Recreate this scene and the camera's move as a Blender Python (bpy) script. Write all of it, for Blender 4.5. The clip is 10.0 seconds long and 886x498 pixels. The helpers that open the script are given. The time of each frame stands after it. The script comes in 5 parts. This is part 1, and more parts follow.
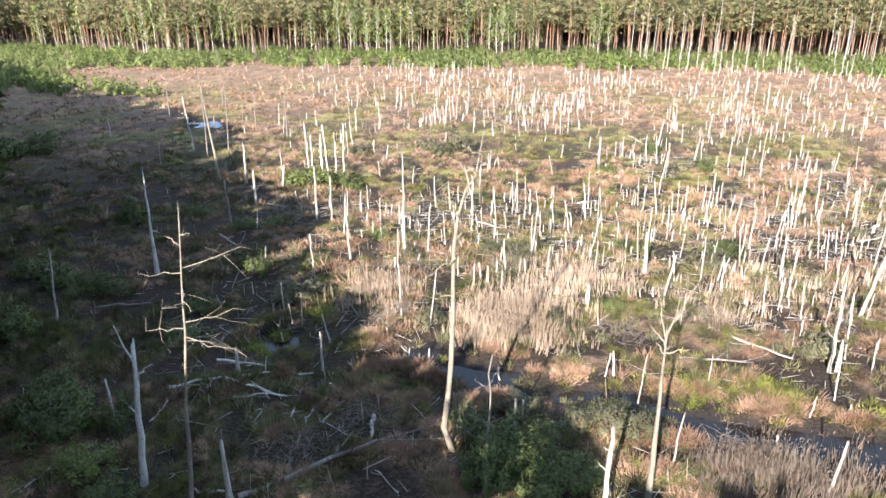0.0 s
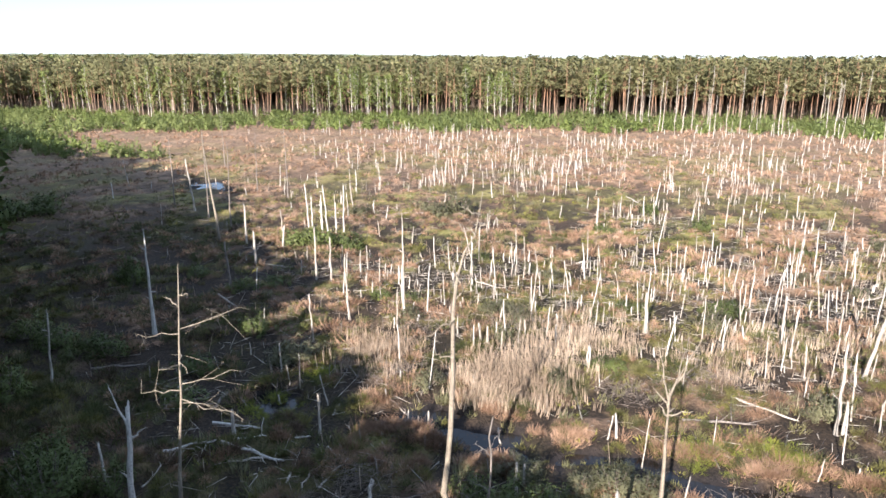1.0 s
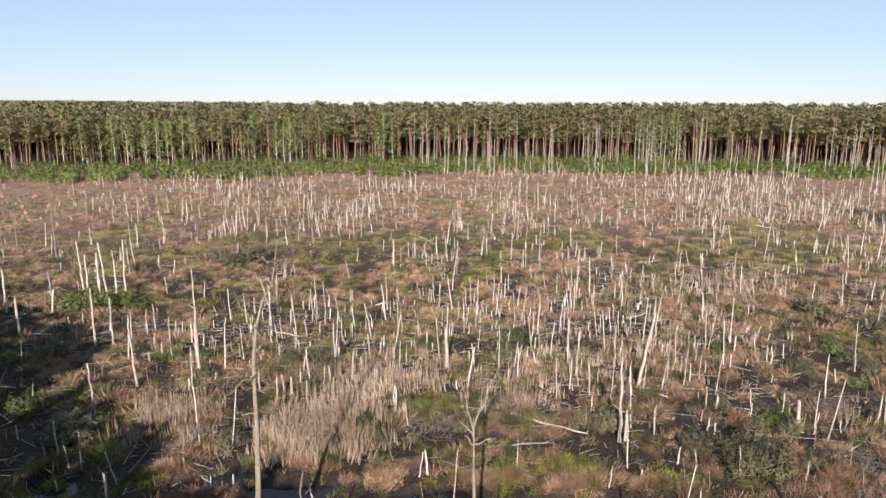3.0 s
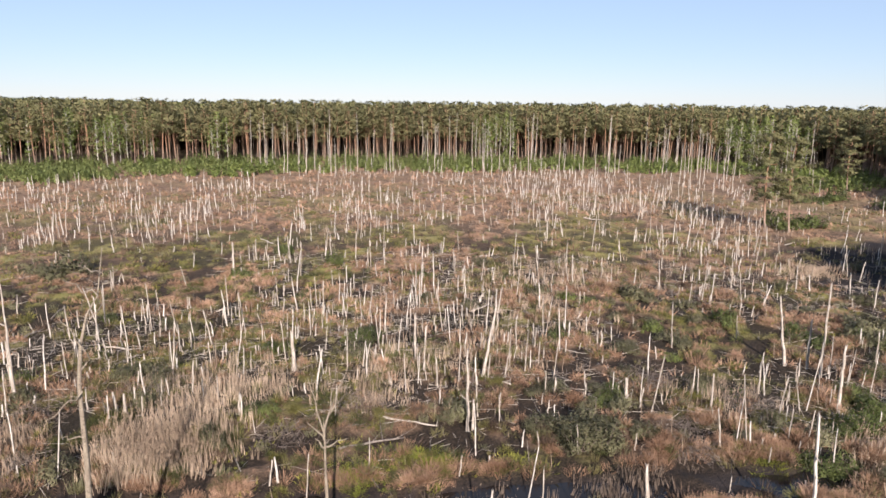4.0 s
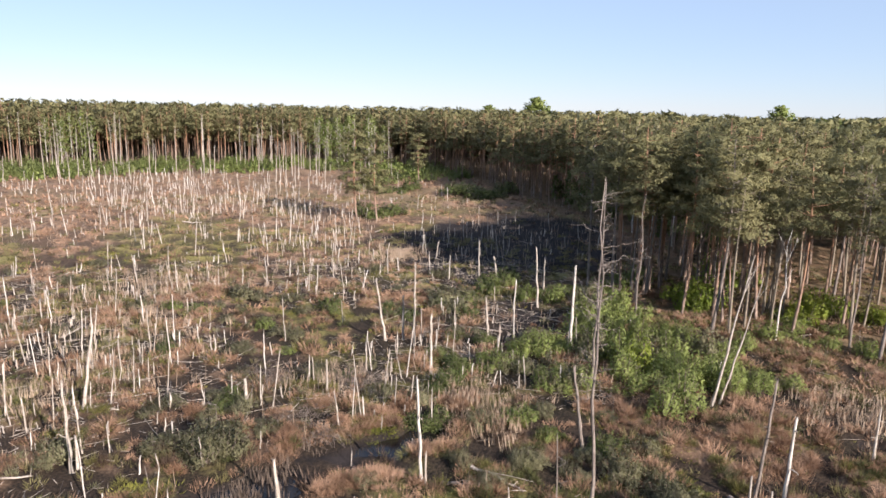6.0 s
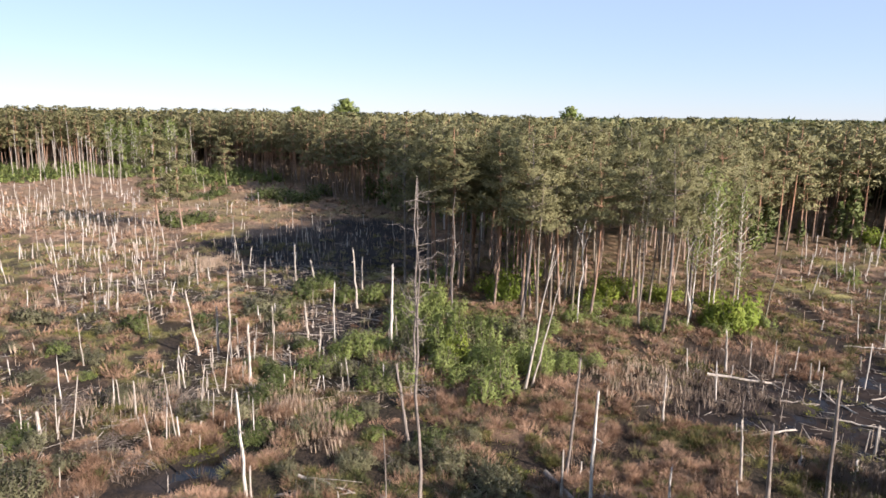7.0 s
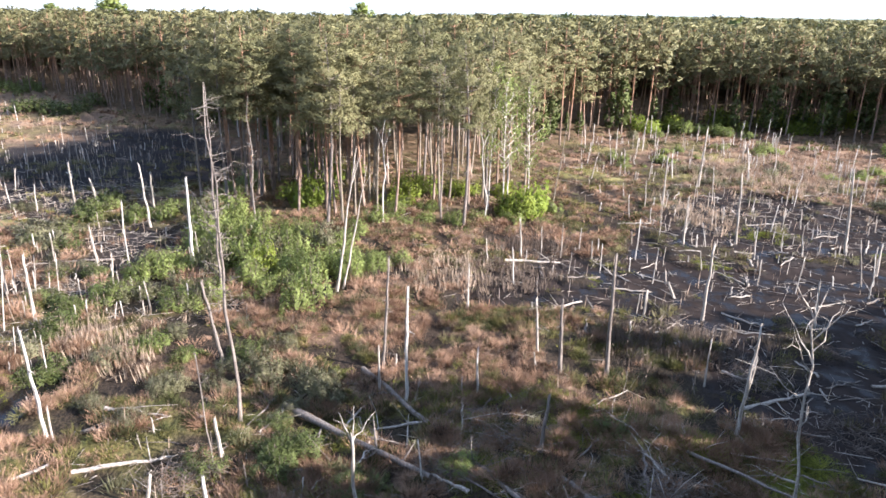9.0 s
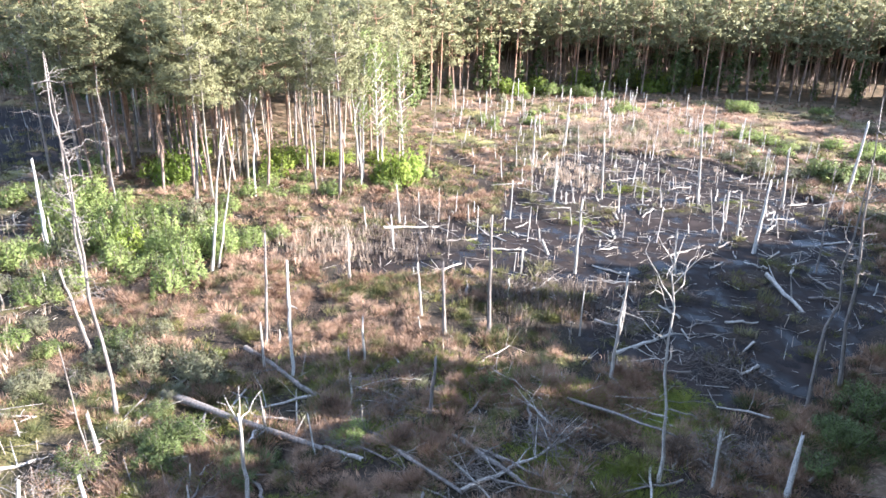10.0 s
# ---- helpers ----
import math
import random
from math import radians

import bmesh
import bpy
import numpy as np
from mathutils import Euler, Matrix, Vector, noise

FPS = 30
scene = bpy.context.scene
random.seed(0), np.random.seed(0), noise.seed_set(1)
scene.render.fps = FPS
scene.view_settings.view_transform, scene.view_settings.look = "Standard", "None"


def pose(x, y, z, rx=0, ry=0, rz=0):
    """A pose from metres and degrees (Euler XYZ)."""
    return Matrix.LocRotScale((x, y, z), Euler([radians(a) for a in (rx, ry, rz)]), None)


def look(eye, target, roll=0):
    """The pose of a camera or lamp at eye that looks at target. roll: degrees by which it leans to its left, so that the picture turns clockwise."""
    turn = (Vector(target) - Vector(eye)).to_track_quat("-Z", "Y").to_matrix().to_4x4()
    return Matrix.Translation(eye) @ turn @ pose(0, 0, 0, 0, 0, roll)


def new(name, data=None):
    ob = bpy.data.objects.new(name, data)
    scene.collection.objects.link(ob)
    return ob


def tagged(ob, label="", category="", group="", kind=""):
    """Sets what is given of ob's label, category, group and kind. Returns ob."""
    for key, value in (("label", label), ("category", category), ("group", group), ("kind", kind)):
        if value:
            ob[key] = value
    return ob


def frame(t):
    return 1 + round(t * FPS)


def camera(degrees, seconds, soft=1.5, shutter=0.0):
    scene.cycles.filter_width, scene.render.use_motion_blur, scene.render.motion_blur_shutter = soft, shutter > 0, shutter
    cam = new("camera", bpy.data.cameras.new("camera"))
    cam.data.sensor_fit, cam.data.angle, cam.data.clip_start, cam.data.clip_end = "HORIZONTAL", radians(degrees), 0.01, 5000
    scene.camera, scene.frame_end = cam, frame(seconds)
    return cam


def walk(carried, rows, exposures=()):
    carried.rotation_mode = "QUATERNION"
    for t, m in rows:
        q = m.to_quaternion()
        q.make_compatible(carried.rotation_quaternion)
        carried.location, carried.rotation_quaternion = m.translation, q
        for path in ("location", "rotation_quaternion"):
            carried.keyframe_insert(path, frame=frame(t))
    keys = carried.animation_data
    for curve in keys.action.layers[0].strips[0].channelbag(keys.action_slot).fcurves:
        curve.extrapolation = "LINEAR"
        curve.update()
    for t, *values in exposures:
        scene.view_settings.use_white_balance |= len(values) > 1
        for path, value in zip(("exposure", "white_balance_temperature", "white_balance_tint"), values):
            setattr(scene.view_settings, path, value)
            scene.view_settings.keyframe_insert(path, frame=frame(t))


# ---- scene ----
cam = camera(63.96, 10.0, 1.6)
EYE = 24.0
PATH = [
    (0.0, pose(0, 0, EYE, 69.69, -0.10, -0.00)),
    (0.5, pose(0, 0, EYE, 72.25, -0.05, -0.03)),
    (1.0, pose(0, 0, EYE, 74.55, -0.06, -0.06)),
    (1.5, pose(0, 0, EYE, 76.72, -0.15, -0.13)),
    (2.0, pose(0, 0, EYE, 77.87, -0.48, -7.56)),
    (2.2, pose(0, 0, EYE, 78.00, -0.65, -11.52)),
    (3.3, pose(0, 0, EYE, 78.09, -0.31, -18.64)),
    (3.5, pose(0, 0, EYE, 77.98, -0.73, -21.22)),
    (4.0, pose(0, 0, EYE, 78.11, -0.65, -29.37)),
    (4.5, pose(0, 0, EYE, 78.22, -0.91, -37.47)),
    (5.0, pose(0, 0, EYE, 78.36, -0.99, -45.55)),
    (5.5, pose(0, 0, EYE, 78.51, -1.09, -53.45)),
    (6.8, pose(0, 0, EYE, 78.87, -1.21, -72.97)),
    (7.0, pose(0, 0, EYE, 79.01, -1.10, -76.05)),
    (7.5, pose(0, 0, EYE, 79.18, -1.09, -83.49)),
    (8.0, pose(0, 0, EYE, 77.78, -0.96, -88.78)),
    (8.5, pose(0, 0, EYE, 75.97, -0.93, -90.80)),
    (9.0, pose(0, 0, EYE, 71.49, -0.85, -92.27)),
    (9.5, pose(0, 0, EYE, 69.14, -0.83, -97.69)),
    (10.0, pose(0, 0, EYE, 69.02, -0.78, -102.62)),
]
EXPOSURES = [(0.0, 2.08, 6400, 11), (1.0, 1.77, 6500, 12), (2.0, 1.22, 6750, 16), (3.3, 0.99, 6800, 17), (5.0, 1.04, 6800, 17), (7.0, 1.27, 6800, 17), (8.0, 1.38, 6750, 17), (9.0, 1.95, 6350, 16), (10.0, 2.75, 5950, 13)]
walk(cam, PATH, EXPOSURES)

# ---- light ----
SUN_AZ, SUN_EL = 202.0, 24.0
world = bpy.data.worlds.new("sky")
scene.world = world
world.use_nodes = True
wn = world.node_tree.nodes
sky = wn.new("ShaderNodeTexSky")
sky.sky_type = "NISHITA"
sky.sun_disc = False
sky.sun_elevation, sky.sun_rotation = radians(SUN_EL), radians(SUN_AZ)
sky.altitude = 900
sky.air_density, sky.dust_density, sky.ozone_density = 1.0, 0.0, 3.6
wn["Background"].inputs["Strength"].default_value = 0.056
haze = wn.new("ShaderNodeMix")
haze.data_type = "RGBA"
haze.inputs[0].default_value = 0.50
haze.inputs[7].default_value = (5.6, 7.2, 9.6, 1)
world.node_tree.links.new(sky.outputs["Color"], haze.inputs[6])
air = wn.new("ShaderNodeMix")
air.data_type, air.blend_type = "RGBA", "MULTIPLY"
air.inputs[0].default_value = 1.0
air.inputs[7].default_value = (0.95, 0.985, 1.03, 1)
world.node_tree.links.new(haze.outputs[2], air.inputs[6])
world.node_tree.links.new(air.outputs[2], wn["Background"].inputs["Color"])
sun_data = bpy.data.lights.new("sun", "SUN")
sun_data.energy, sun_data.angle, sun_data.color = 5.0, radians(0.55), (1.0, 0.945, 0.88)
sun = new("sun", sun_data)
sa, se = radians(SUN_AZ), radians(SUN_EL)
sun.matrix_world = look((200 * math.sin(sa) * math.cos(se), 200 * math.cos(sa) * math.cos(se), 200 * math.sin(se)), (0, 0, 0))


# ---- materials ----
def material(name):
    m = bpy.data.materials.new(name)
    m.use_nodes = True
    nt = m.node_tree
    return m, nt, nt.nodes["Principled BSDF"]


def mix_color(nt, fac, a, b):
    n = nt.nodes.new("ShaderNodeMix")
    n.data_type = "RGBA"
    for socket, v in ((n.inputs[0], fac), (n.inputs[6], a), (n.inputs[7], b)):
        if isinstance(v, bpy.types.NodeSocket):
            nt.links.new(v, socket)
        elif isinstance(v, tuple):
            socket.default_value = (*v, 1)
        else:
            socket.default_value = v
    return n.outputs[2]


def ramp(nt, fac, lo, hi, a=0.0, b=1.0):
    n = nt.nodes.new("ShaderNodeMapRange")
    n.inputs[1].default_value, n.inputs[2].default_value = lo, hi
    n.inputs[3].default_value, n.inputs[4].default_value = a, b
    nt.links.new(fac, n.inputs[0])
    return n.outputs[0]


def grain(nt, scale, detail=4.0, stretch=(1, 1, 1), coords="position", rough=0.55):
    if coords == "position":
        src = nt.nodes.new("ShaderNodeNewGeometry").outputs["Position"]
    else:
        src = nt.nodes.new("ShaderNodeTexCoord").outputs["Object"]
    mp = nt.nodes.new("ShaderNodeMapping")
    mp.inputs["Scale"].default_value = stretch
    nt.links.new(src, mp.inputs["Vector"])
    n = nt.nodes.new("ShaderNodeTexNoise")
    n.inputs["Scale"].default_value, n.inputs["Detail"].default_value = scale, detail
    n.inputs["Roughness"].default_value = rough
    nt.links.new(mp.outputs[0], n.inputs["Vector"])
    return n.outputs["Fac"]


def relief(nt, bsdf, fac, strength, distance):
    n = nt.nodes.new("ShaderNodeBump")
    n.inputs["Strength"].default_value, n.inputs["Distance"].default_value = strength, distance
    nt.links.new(fac, n.inputs["Height"])
    nt.links.new(n.outputs[0], bsdf.inputs["Normal"])


def island(nt):
    return nt.nodes.new("ShaderNodeNewGeometry").outputs["Random Per Island"]


def bark(name, pale, dark, lo=0.42, hi=0.62, rough=0.85, vary=0.35):
    """Weathered wood: streaks along the trunk, dark flecks, and a tone of its own for each trunk."""
    m, nt, b = material(name)
    streak = grain(nt, 3.0, 5, (3, 3, 0.45))
    fleck = grain(nt, 9.0, 3, (1, 1, 2.2))
    c = mix_color(nt, ramp(nt, streak, lo, hi), dark, pale)
    c = mix_color(nt, ramp(nt, fleck, 0.54, 0.66, 0, 0.85), c, tuple(v * 0.28 for v in dark))
    tone = mix_color(nt, ramp(nt, island(nt), 0, 1, 0, vary), c, tuple(v * 0.55 for v in pale))
    nt.links.new(tone, b.inputs["Base Color"])
    b.inputs["Roughness"].default_value = rough
    relief(nt, b, streak, 0.5, 0.03)
    return m


def leaf(name, a, b_, c_, glow=0.3, patch=0.12, own=0.0):
    """Small leaves or needles: the tone goes by leaf and by larger patches; some light passes through."""
    m, nt, b = material(name)
    col = mix_color(nt, ramp(nt, island(nt), 0, 1), a, b_)
    col = mix_color(nt, ramp(nt, grain(nt, patch, 2), 0.4, 0.62), col, c_)
    col = mix_color(nt, ramp(nt, grain(nt, 0.75, 2), 0.42, 0.66, 0, 0.75), col, tuple(v * 0.62 for v in c_))
    one = nt.nodes.new("ShaderNodeObjectInfo").outputs["Random"]
    col = mix_color(nt, ramp(nt, one, 0.3, 1.0, 0, own), col, tuple(v * 0.66 for v in a))
    nt.links.new(col, b.inputs["Base Color"])
    b.inputs["Roughness"].default_value = 0.6
    b.inputs["Specular IOR Level"].default_value = 0.25
    tr = nt.nodes.new("ShaderNodeBsdfTranslucent")
    nt.links.new(col, tr.inputs["Color"])
    mx = nt.nodes.new("ShaderNodeMixShader")
    mx.inputs[0].default_value = glow
    nt.links.new(b.outputs[0], mx.inputs[1])
    nt.links.new(tr.outputs[0], mx.inputs[2])
    nt.links.new(mx.outputs[0], nt.nodes["Material Output"].inputs["Surface"])
    return m


M_SNAG = bark("bleached_wood", (0.55, 0.49, 0.425), (0.29, 0.245, 0.20))
M_BIRCH = bark("birch_bark", (0.62, 0.57, 0.51), (0.34, 0.30, 0.26), 0.36, 0.55)
M_GREYWOOD = bark("grey_dead_wood", (0.28, 0.235, 0.20), (0.13, 0.105, 0.09))
M_TAN = bark("tan_bare_wood", (0.28, 0.235, 0.175), (0.18, 0.145, 0.11), vary=0.1)
M_TWIG = bark("dead_twigs", (0.25, 0.20, 0.165), (0.13, 0.10, 0.082))
M_NEEDLE = leaf("pine_needles", (0.225, 0.21, 0.098), (0.31, 0.283, 0.142), (0.19, 0.187, 0.086), 0.22, 0.08, 0.4)
M_GREEN = leaf("fresh_leaves", (0.235, 0.29, 0.085), (0.345, 0.395, 0.13), (0.195, 0.24, 0.074), 0.42, 0.12, 0.15)
M_BELT = leaf("fresh_saplings", (0.235, 0.275, 0.095), (0.34, 0.37, 0.145), (0.20, 0.24, 0.08), 0.4)
M_LIME = leaf("lime_green_leaves", (0.25, 0.315, 0.05), (0.37, 0.41, 0.085), (0.25, 0.325, 0.06), 0.5)
M_WILLOW = leaf("grey_green_leaves", (0.18, 0.178, 0.095), (0.28, 0.262, 0.155), (0.15, 0.145, 0.08), 0.32)
M_BUSH = leaf("bush_leaves", (0.12, 0.15, 0.045), (0.20, 0.23, 0.08), (0.095, 0.12, 0.038), 0.25)
M_SCRUB = leaf("olive_grey_scrub", (0.19, 0.175, 0.075), (0.30, 0.265, 0.13), (0.155, 0.135, 0.06), 0.3)
M_DRY = leaf("rust_brown_sedge", (0.33, 0.20, 0.128), (0.47, 0.31, 0.212), (0.225, 0.132, 0.083), 0.14, 0.16)
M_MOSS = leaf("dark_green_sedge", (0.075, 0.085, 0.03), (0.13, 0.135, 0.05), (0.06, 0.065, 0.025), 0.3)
M_DARKSEDGE = leaf("dark_brown_sedge", (0.105, 0.068, 0.045), (0.17, 0.115, 0.08), (0.075, 0.05, 0.035), 0.12)
M_GREENMOSS = leaf("bright_moss", (0.19, 0.21, 0.035), (0.30, 0.31, 0.06), (0.16, 0.18, 0.03), 0.3)
M_YELLOWMOSS = leaf("yellow_green_moss", (0.19, 0.18, 0.036), (0.28, 0.26, 0.056), (0.15, 0.15, 0.03), 0.2, 0.2)
M_GRASS = leaf("olive_sedge", (0.135, 0.125, 0.036), (0.22, 0.20, 0.06), (0.10, 0.095, 0.028), 0.14, 0.16)
M_REED = leaf("pale_dead_reed", (0.42, 0.325, 0.24), (0.56, 0.44, 0.33), (0.35, 0.262, 0.19), 0.2)
M_DARKREED = leaf("grey_brown_reed", (0.17, 0.13, 0.10), (0.25, 0.195, 0.155), (0.13, 0.098, 0.078), 0.2)

M_PINE, nt, b = material("pine_bark")
geo = nt.nodes.new("ShaderNodeNewGeometry")
sep = nt.nodes.new("ShaderNodeSeparateXYZ")
nt.links.new(geo.outputs["Position"], sep.inputs[0])
plates = grain(nt, 2.2, 5, (3, 3, 0.8))
low = mix_color(nt, ramp(nt, plates, 0.4, 0.62), (0.13, 0.095, 0.075), (0.30, 0.22, 0.17))
high = mix_color(nt, ramp(nt, plates, 0.4, 0.62), (0.24, 0.125, 0.075), (0.38, 0.22, 0.135))
nt.links.new(mix_color(nt, ramp(nt, sep.outputs["Z"], 2.0, 9.0), low, high), b.inputs["Base Color"])
b.inputs["Roughness"].default_value = 0.9
relief(nt, b, plates, 0.7, 0.05)

M_GROUND, nt, b = material("bog_ground")
zone = nt.nodes.new("ShaderNodeVertexColor")
zone.layer_name = "zones"
zs = nt.nodes.new("ShaderNodeSeparateColor")
nt.links.new(zone.outputs["Color"], zs.inputs[0])
n_big, n_mid, n_fine = grain(nt, 0.09, 3), grain(nt, 0.6, 5), grain(nt, 5.0, 5)
brown = mix_color(nt, ramp(nt, n_mid, 0.36, 0.62), (0.12, 0.074, 0.048), (0.35, 0.22, 0.14))
brown = mix_color(nt, ramp(nt, n_fine, 0.45, 0.7, 0, 0.4), brown, (0.43, 0.31, 0.215))
green = mix_color(nt, ramp(nt, n_fine, 0.36, 0.66), (0.12, 0.11, 0.034), (0.28, 0.26, 0.085))
# tone of the wet pond bed, also of the painted spit shadow
mud_and_shade = mix_color(nt, ramp(nt, n_mid, 0.35, 0.7), (0.011, 0.009, 0.009), (0.034, 0.027, 0.025))
# black peat; the tone also carries painted shade through the zones alpha
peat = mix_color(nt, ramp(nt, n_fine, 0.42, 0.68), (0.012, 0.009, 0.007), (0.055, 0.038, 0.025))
straw = mix_color(nt, ramp(nt, n_fine, 0.36, 0.66), (0.30, 0.22, 0.15), (0.52, 0.41, 0.29))
forest_floor = mix_color(nt, ramp(nt, n_mid, 0.35, 0.65), (0.09, 0.07, 0.04), (0.20, 0.13, 0.08))
col = mix_color(nt, zs.outputs[1], brown, green)
col = mix_color(nt, ramp(nt, n_big, 0.56, 0.70, 0, 0.25), col, straw)
col = mix_color(nt, ramp(nt, n_mid, 0.55, 0.64, 0, 0.8), col, (0.045, 0.032, 0.023))
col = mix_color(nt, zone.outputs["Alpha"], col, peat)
col = mix_color(nt, zs.outputs[2], col, forest_floor)
col = mix_color(nt, zs.outputs[0], col, mud_and_shade)
nt.links.new(col, b.inputs["Base Color"])
b.inputs["Roughness"].default_value = 0.95
b.inputs["Specular IOR Level"].default_value = 0.2
relief(nt, b, n_fine, 1.0, 0.15)

M_CREEK, nt, b = material("creek_water")
b.inputs["Base Color"].default_value = (0.014, 0.012, 0.011, 1)
b.inputs["Roughness"].default_value, b.inputs["IOR"].default_value = 0.06, 1.33
relief(nt, b, grain(nt, 2.5, 2), 0.06, 0.02)

M_WATER, nt, b = material("bog_water")
silt = grain(nt, 0.35, 4)
nt.links.new(mix_color(nt, ramp(nt, silt, 0.4, 0.65), (0.014, 0.011, 0.010), (0.042, 0.032, 0.028)), b.inputs["Base Color"])
nt.links.new(ramp(nt, silt, 0.36, 0.52, 0.12, 0.6), b.inputs["Roughness"])
b.inputs["IOR"].default_value = 1.33
nt.links.new(ramp(nt, silt, 0.36, 0.52, 0.14, 0.03), b.inputs["Specular IOR Level"])
relief(nt, b, grain(nt, 2.5, 2), 0.06, 0.02)

M_CANOPY, nt, b = material("far_canopy")
lump, tuft = grain(nt, 0.11, 3), grain(nt, 0.9, 4)
col = mix_color(nt, ramp(nt, lump, 0.35, 0.65), (0.085, 0.09, 0.046), (0.15, 0.155, 0.08))
col = mix_color(nt, ramp(nt, tuft, 0.4, 0.68, 0, 0.8), col, (0.19, 0.185, 0.10))
col = mix_color(nt, ramp(nt, grain(nt, 0.02, 2), 0.55, 0.66, 0, 0.7), col, (0.13, 0.19, 0.05))
nt.links.new(col, b.inputs["Base Color"])
b.inputs["Roughness"].default_value = 0.9
relief(nt, b, tuft, 1.0, 0.9)


# ---- plan ----
def hash2(i, j, seed):
    n = (i.astype(np.int64) * 374761393 + j.astype(np.int64) * 668265263 + seed * 974711) & 0x7FFFFFFF
    n = ((n ^ (n >> 13)) * 1274126177) & 0x7FFFFFFF
    return ((n ^ (n >> 16)) & 0xFFFF) / 65535.0


def value_noise(x, y, size, seed=0):
    x, y = np.asarray(x, float) / size, np.asarray(y, float) / size
    i, j = np.floor(x), np.floor(y)
    u, v = x - i, y - j
    u, v = u * u * (3 - 2 * u), v * v * (3 - 2 * v)
    a, b_ = hash2(i, j, seed), hash2(i + 1, j, seed)
    c, d = hash2(i, j + 1, seed), hash2(i + 1, j + 1, seed)
    return (a * (1 - u) + b_ * u) * (1 - v) + (c * (1 - u) + d * u) * v


def fbm(x, y, size, seed=0):
    return (value_noise(x, y, size, seed) * 4 + value_noise(x, y, size / 2.1, seed + 7) * 2 + value_noise(x, y, size / 4.3, seed + 13)) / 7


def edge_distance(x, y, pts, closed):
    best = np.full(np.shape(x), 1e9)
    n = len(pts)
    for k in range(n if closed else n - 1):
        (ax, ay), (bx, by) = pts[k], pts[(k + 1) % n]
        dx, dy = bx - ax, by - ay
        t = np.clip(((x - ax) * dx + (y - ay) * dy) / (dx * dx + dy * dy), 0, 1)
        best = np.minimum(best, np.hypot(x - ax - t * dx, y - ay - t * dy))
    return best


def inside(x, y, pts):
    hit = np.zeros(np.shape(x), bool)
    n = len(pts)
    for k in range(n):
        (ax, ay), (bx, by) = pts[k], pts[(k + 1) % n]
        cross = (ay > y) != (by > y)
        hit ^= cross & (x < (bx - ax) * (y - ay) / (by - ay + 1e-12) + ax)
    return hit


def depth_in(x, y, pts):
    """Metres inside the outline, negative outside."""
    d = edge_distance(x, y, pts, True)
    return np.where(inside(x, y, pts), d, -d)


CLEARING = [(-11, -9), (-20, 3), (-26, 12), (-28, 22), (-33, 42), (-59, 92), (-130, 165), (-190, 235), (-171, 297), (-99, 264), (-60, 272), (-18, 272), (35, 266),
            (95, 260), (150, 240), (196, 215), (222, 180), (232, 140), (210, 105), (180, 78), (160, 55), (142, 36), (122, 23), (106, 23), (97, 31), (87, 28),
            (79, 14), (77, 0), (79, -9), (85, -16), (98, -17), (122, -20), (143, -36), (152, -56), (143, -76), (134, -95), (120, -112), (100, -130), (62, -125), (42, -90), (33, -58), (25.5, -36), (6, -17)]
CREEK = [(-1, 43.5), (3.3, 40.6), (6, 38.6), (9, 38), (12, 37.4), (14, 35.2), (16.5, 35), (19, 34), (21, 33), (25, 32), (28, 30), (33, 28.4), (37, 26), (42, 24.6), (46, 25.2)]
POND = [(57, -3), (68, -10), (69, -21), (80, -29), (92, -37), (98, -48), (88, -60), (66, -60), (50, -52), (36, -40), (30, -30), (33, -24), (39, -17.5), (46, -22), (50, -24), (55, -13)]
POOL_A = [(-15, 47), (-11, 49), (-9, 46), (-12, 43.5)]
POOL_B = [(-6, 44.5), (-1, 45), (-1, 42.5), (-5, 42.5)]
PUDDLE = [(-50, 139), (-42, 136), (-38, 126), (-46, 128)]


def wetness(x, y):
    w = 1.75 - edge_distance(x, y, CREEK, False) + (value_noise(x, y, 2.6, 5) - 0.5) * 1.0
    for outline, rag in ((POND, 5.0), (POOL_A, 1.5), (POOL_B, 1.0), (PUDDLE, 2.0)):
        w = np.maximum(w, depth_in(x, y, outline) + (fbm(x, y, 6.0, 21) - 0.5) * rag)
    return w


def bearing(x, y):
    return np.degrees(np.arctan2(x, y))


def shaded_west(x, y):
    """West side below the leafy wood: green sedge, the wood's shadow put into colour."""
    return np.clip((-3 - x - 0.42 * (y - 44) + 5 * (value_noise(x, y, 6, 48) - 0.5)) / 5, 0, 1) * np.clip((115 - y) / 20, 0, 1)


def green_here(x, y):
    return np.clip((fbm(x, y, 9, 41) - np.where(bearing(x, y) > 76, 0.52, 0.445)) * 8, 0, 0.9)


def tussocks(x, y):
    return 0.65 * value_noise(x, y, 1.7, 45) + 0.35 * value_noise(x, y, 4.1, 46)


def dip(x, y):
    """The land falls away gently behind the far wood, between north and east."""
    r, a = np.hypot(x, y), bearing(x, y)
    w = np.clip((a + 8) / 22, 0, 1) * np.clip((98 - a) / 14, 0, 1)
    return w * np.clip(r - 320, 0, None) * 0.0077


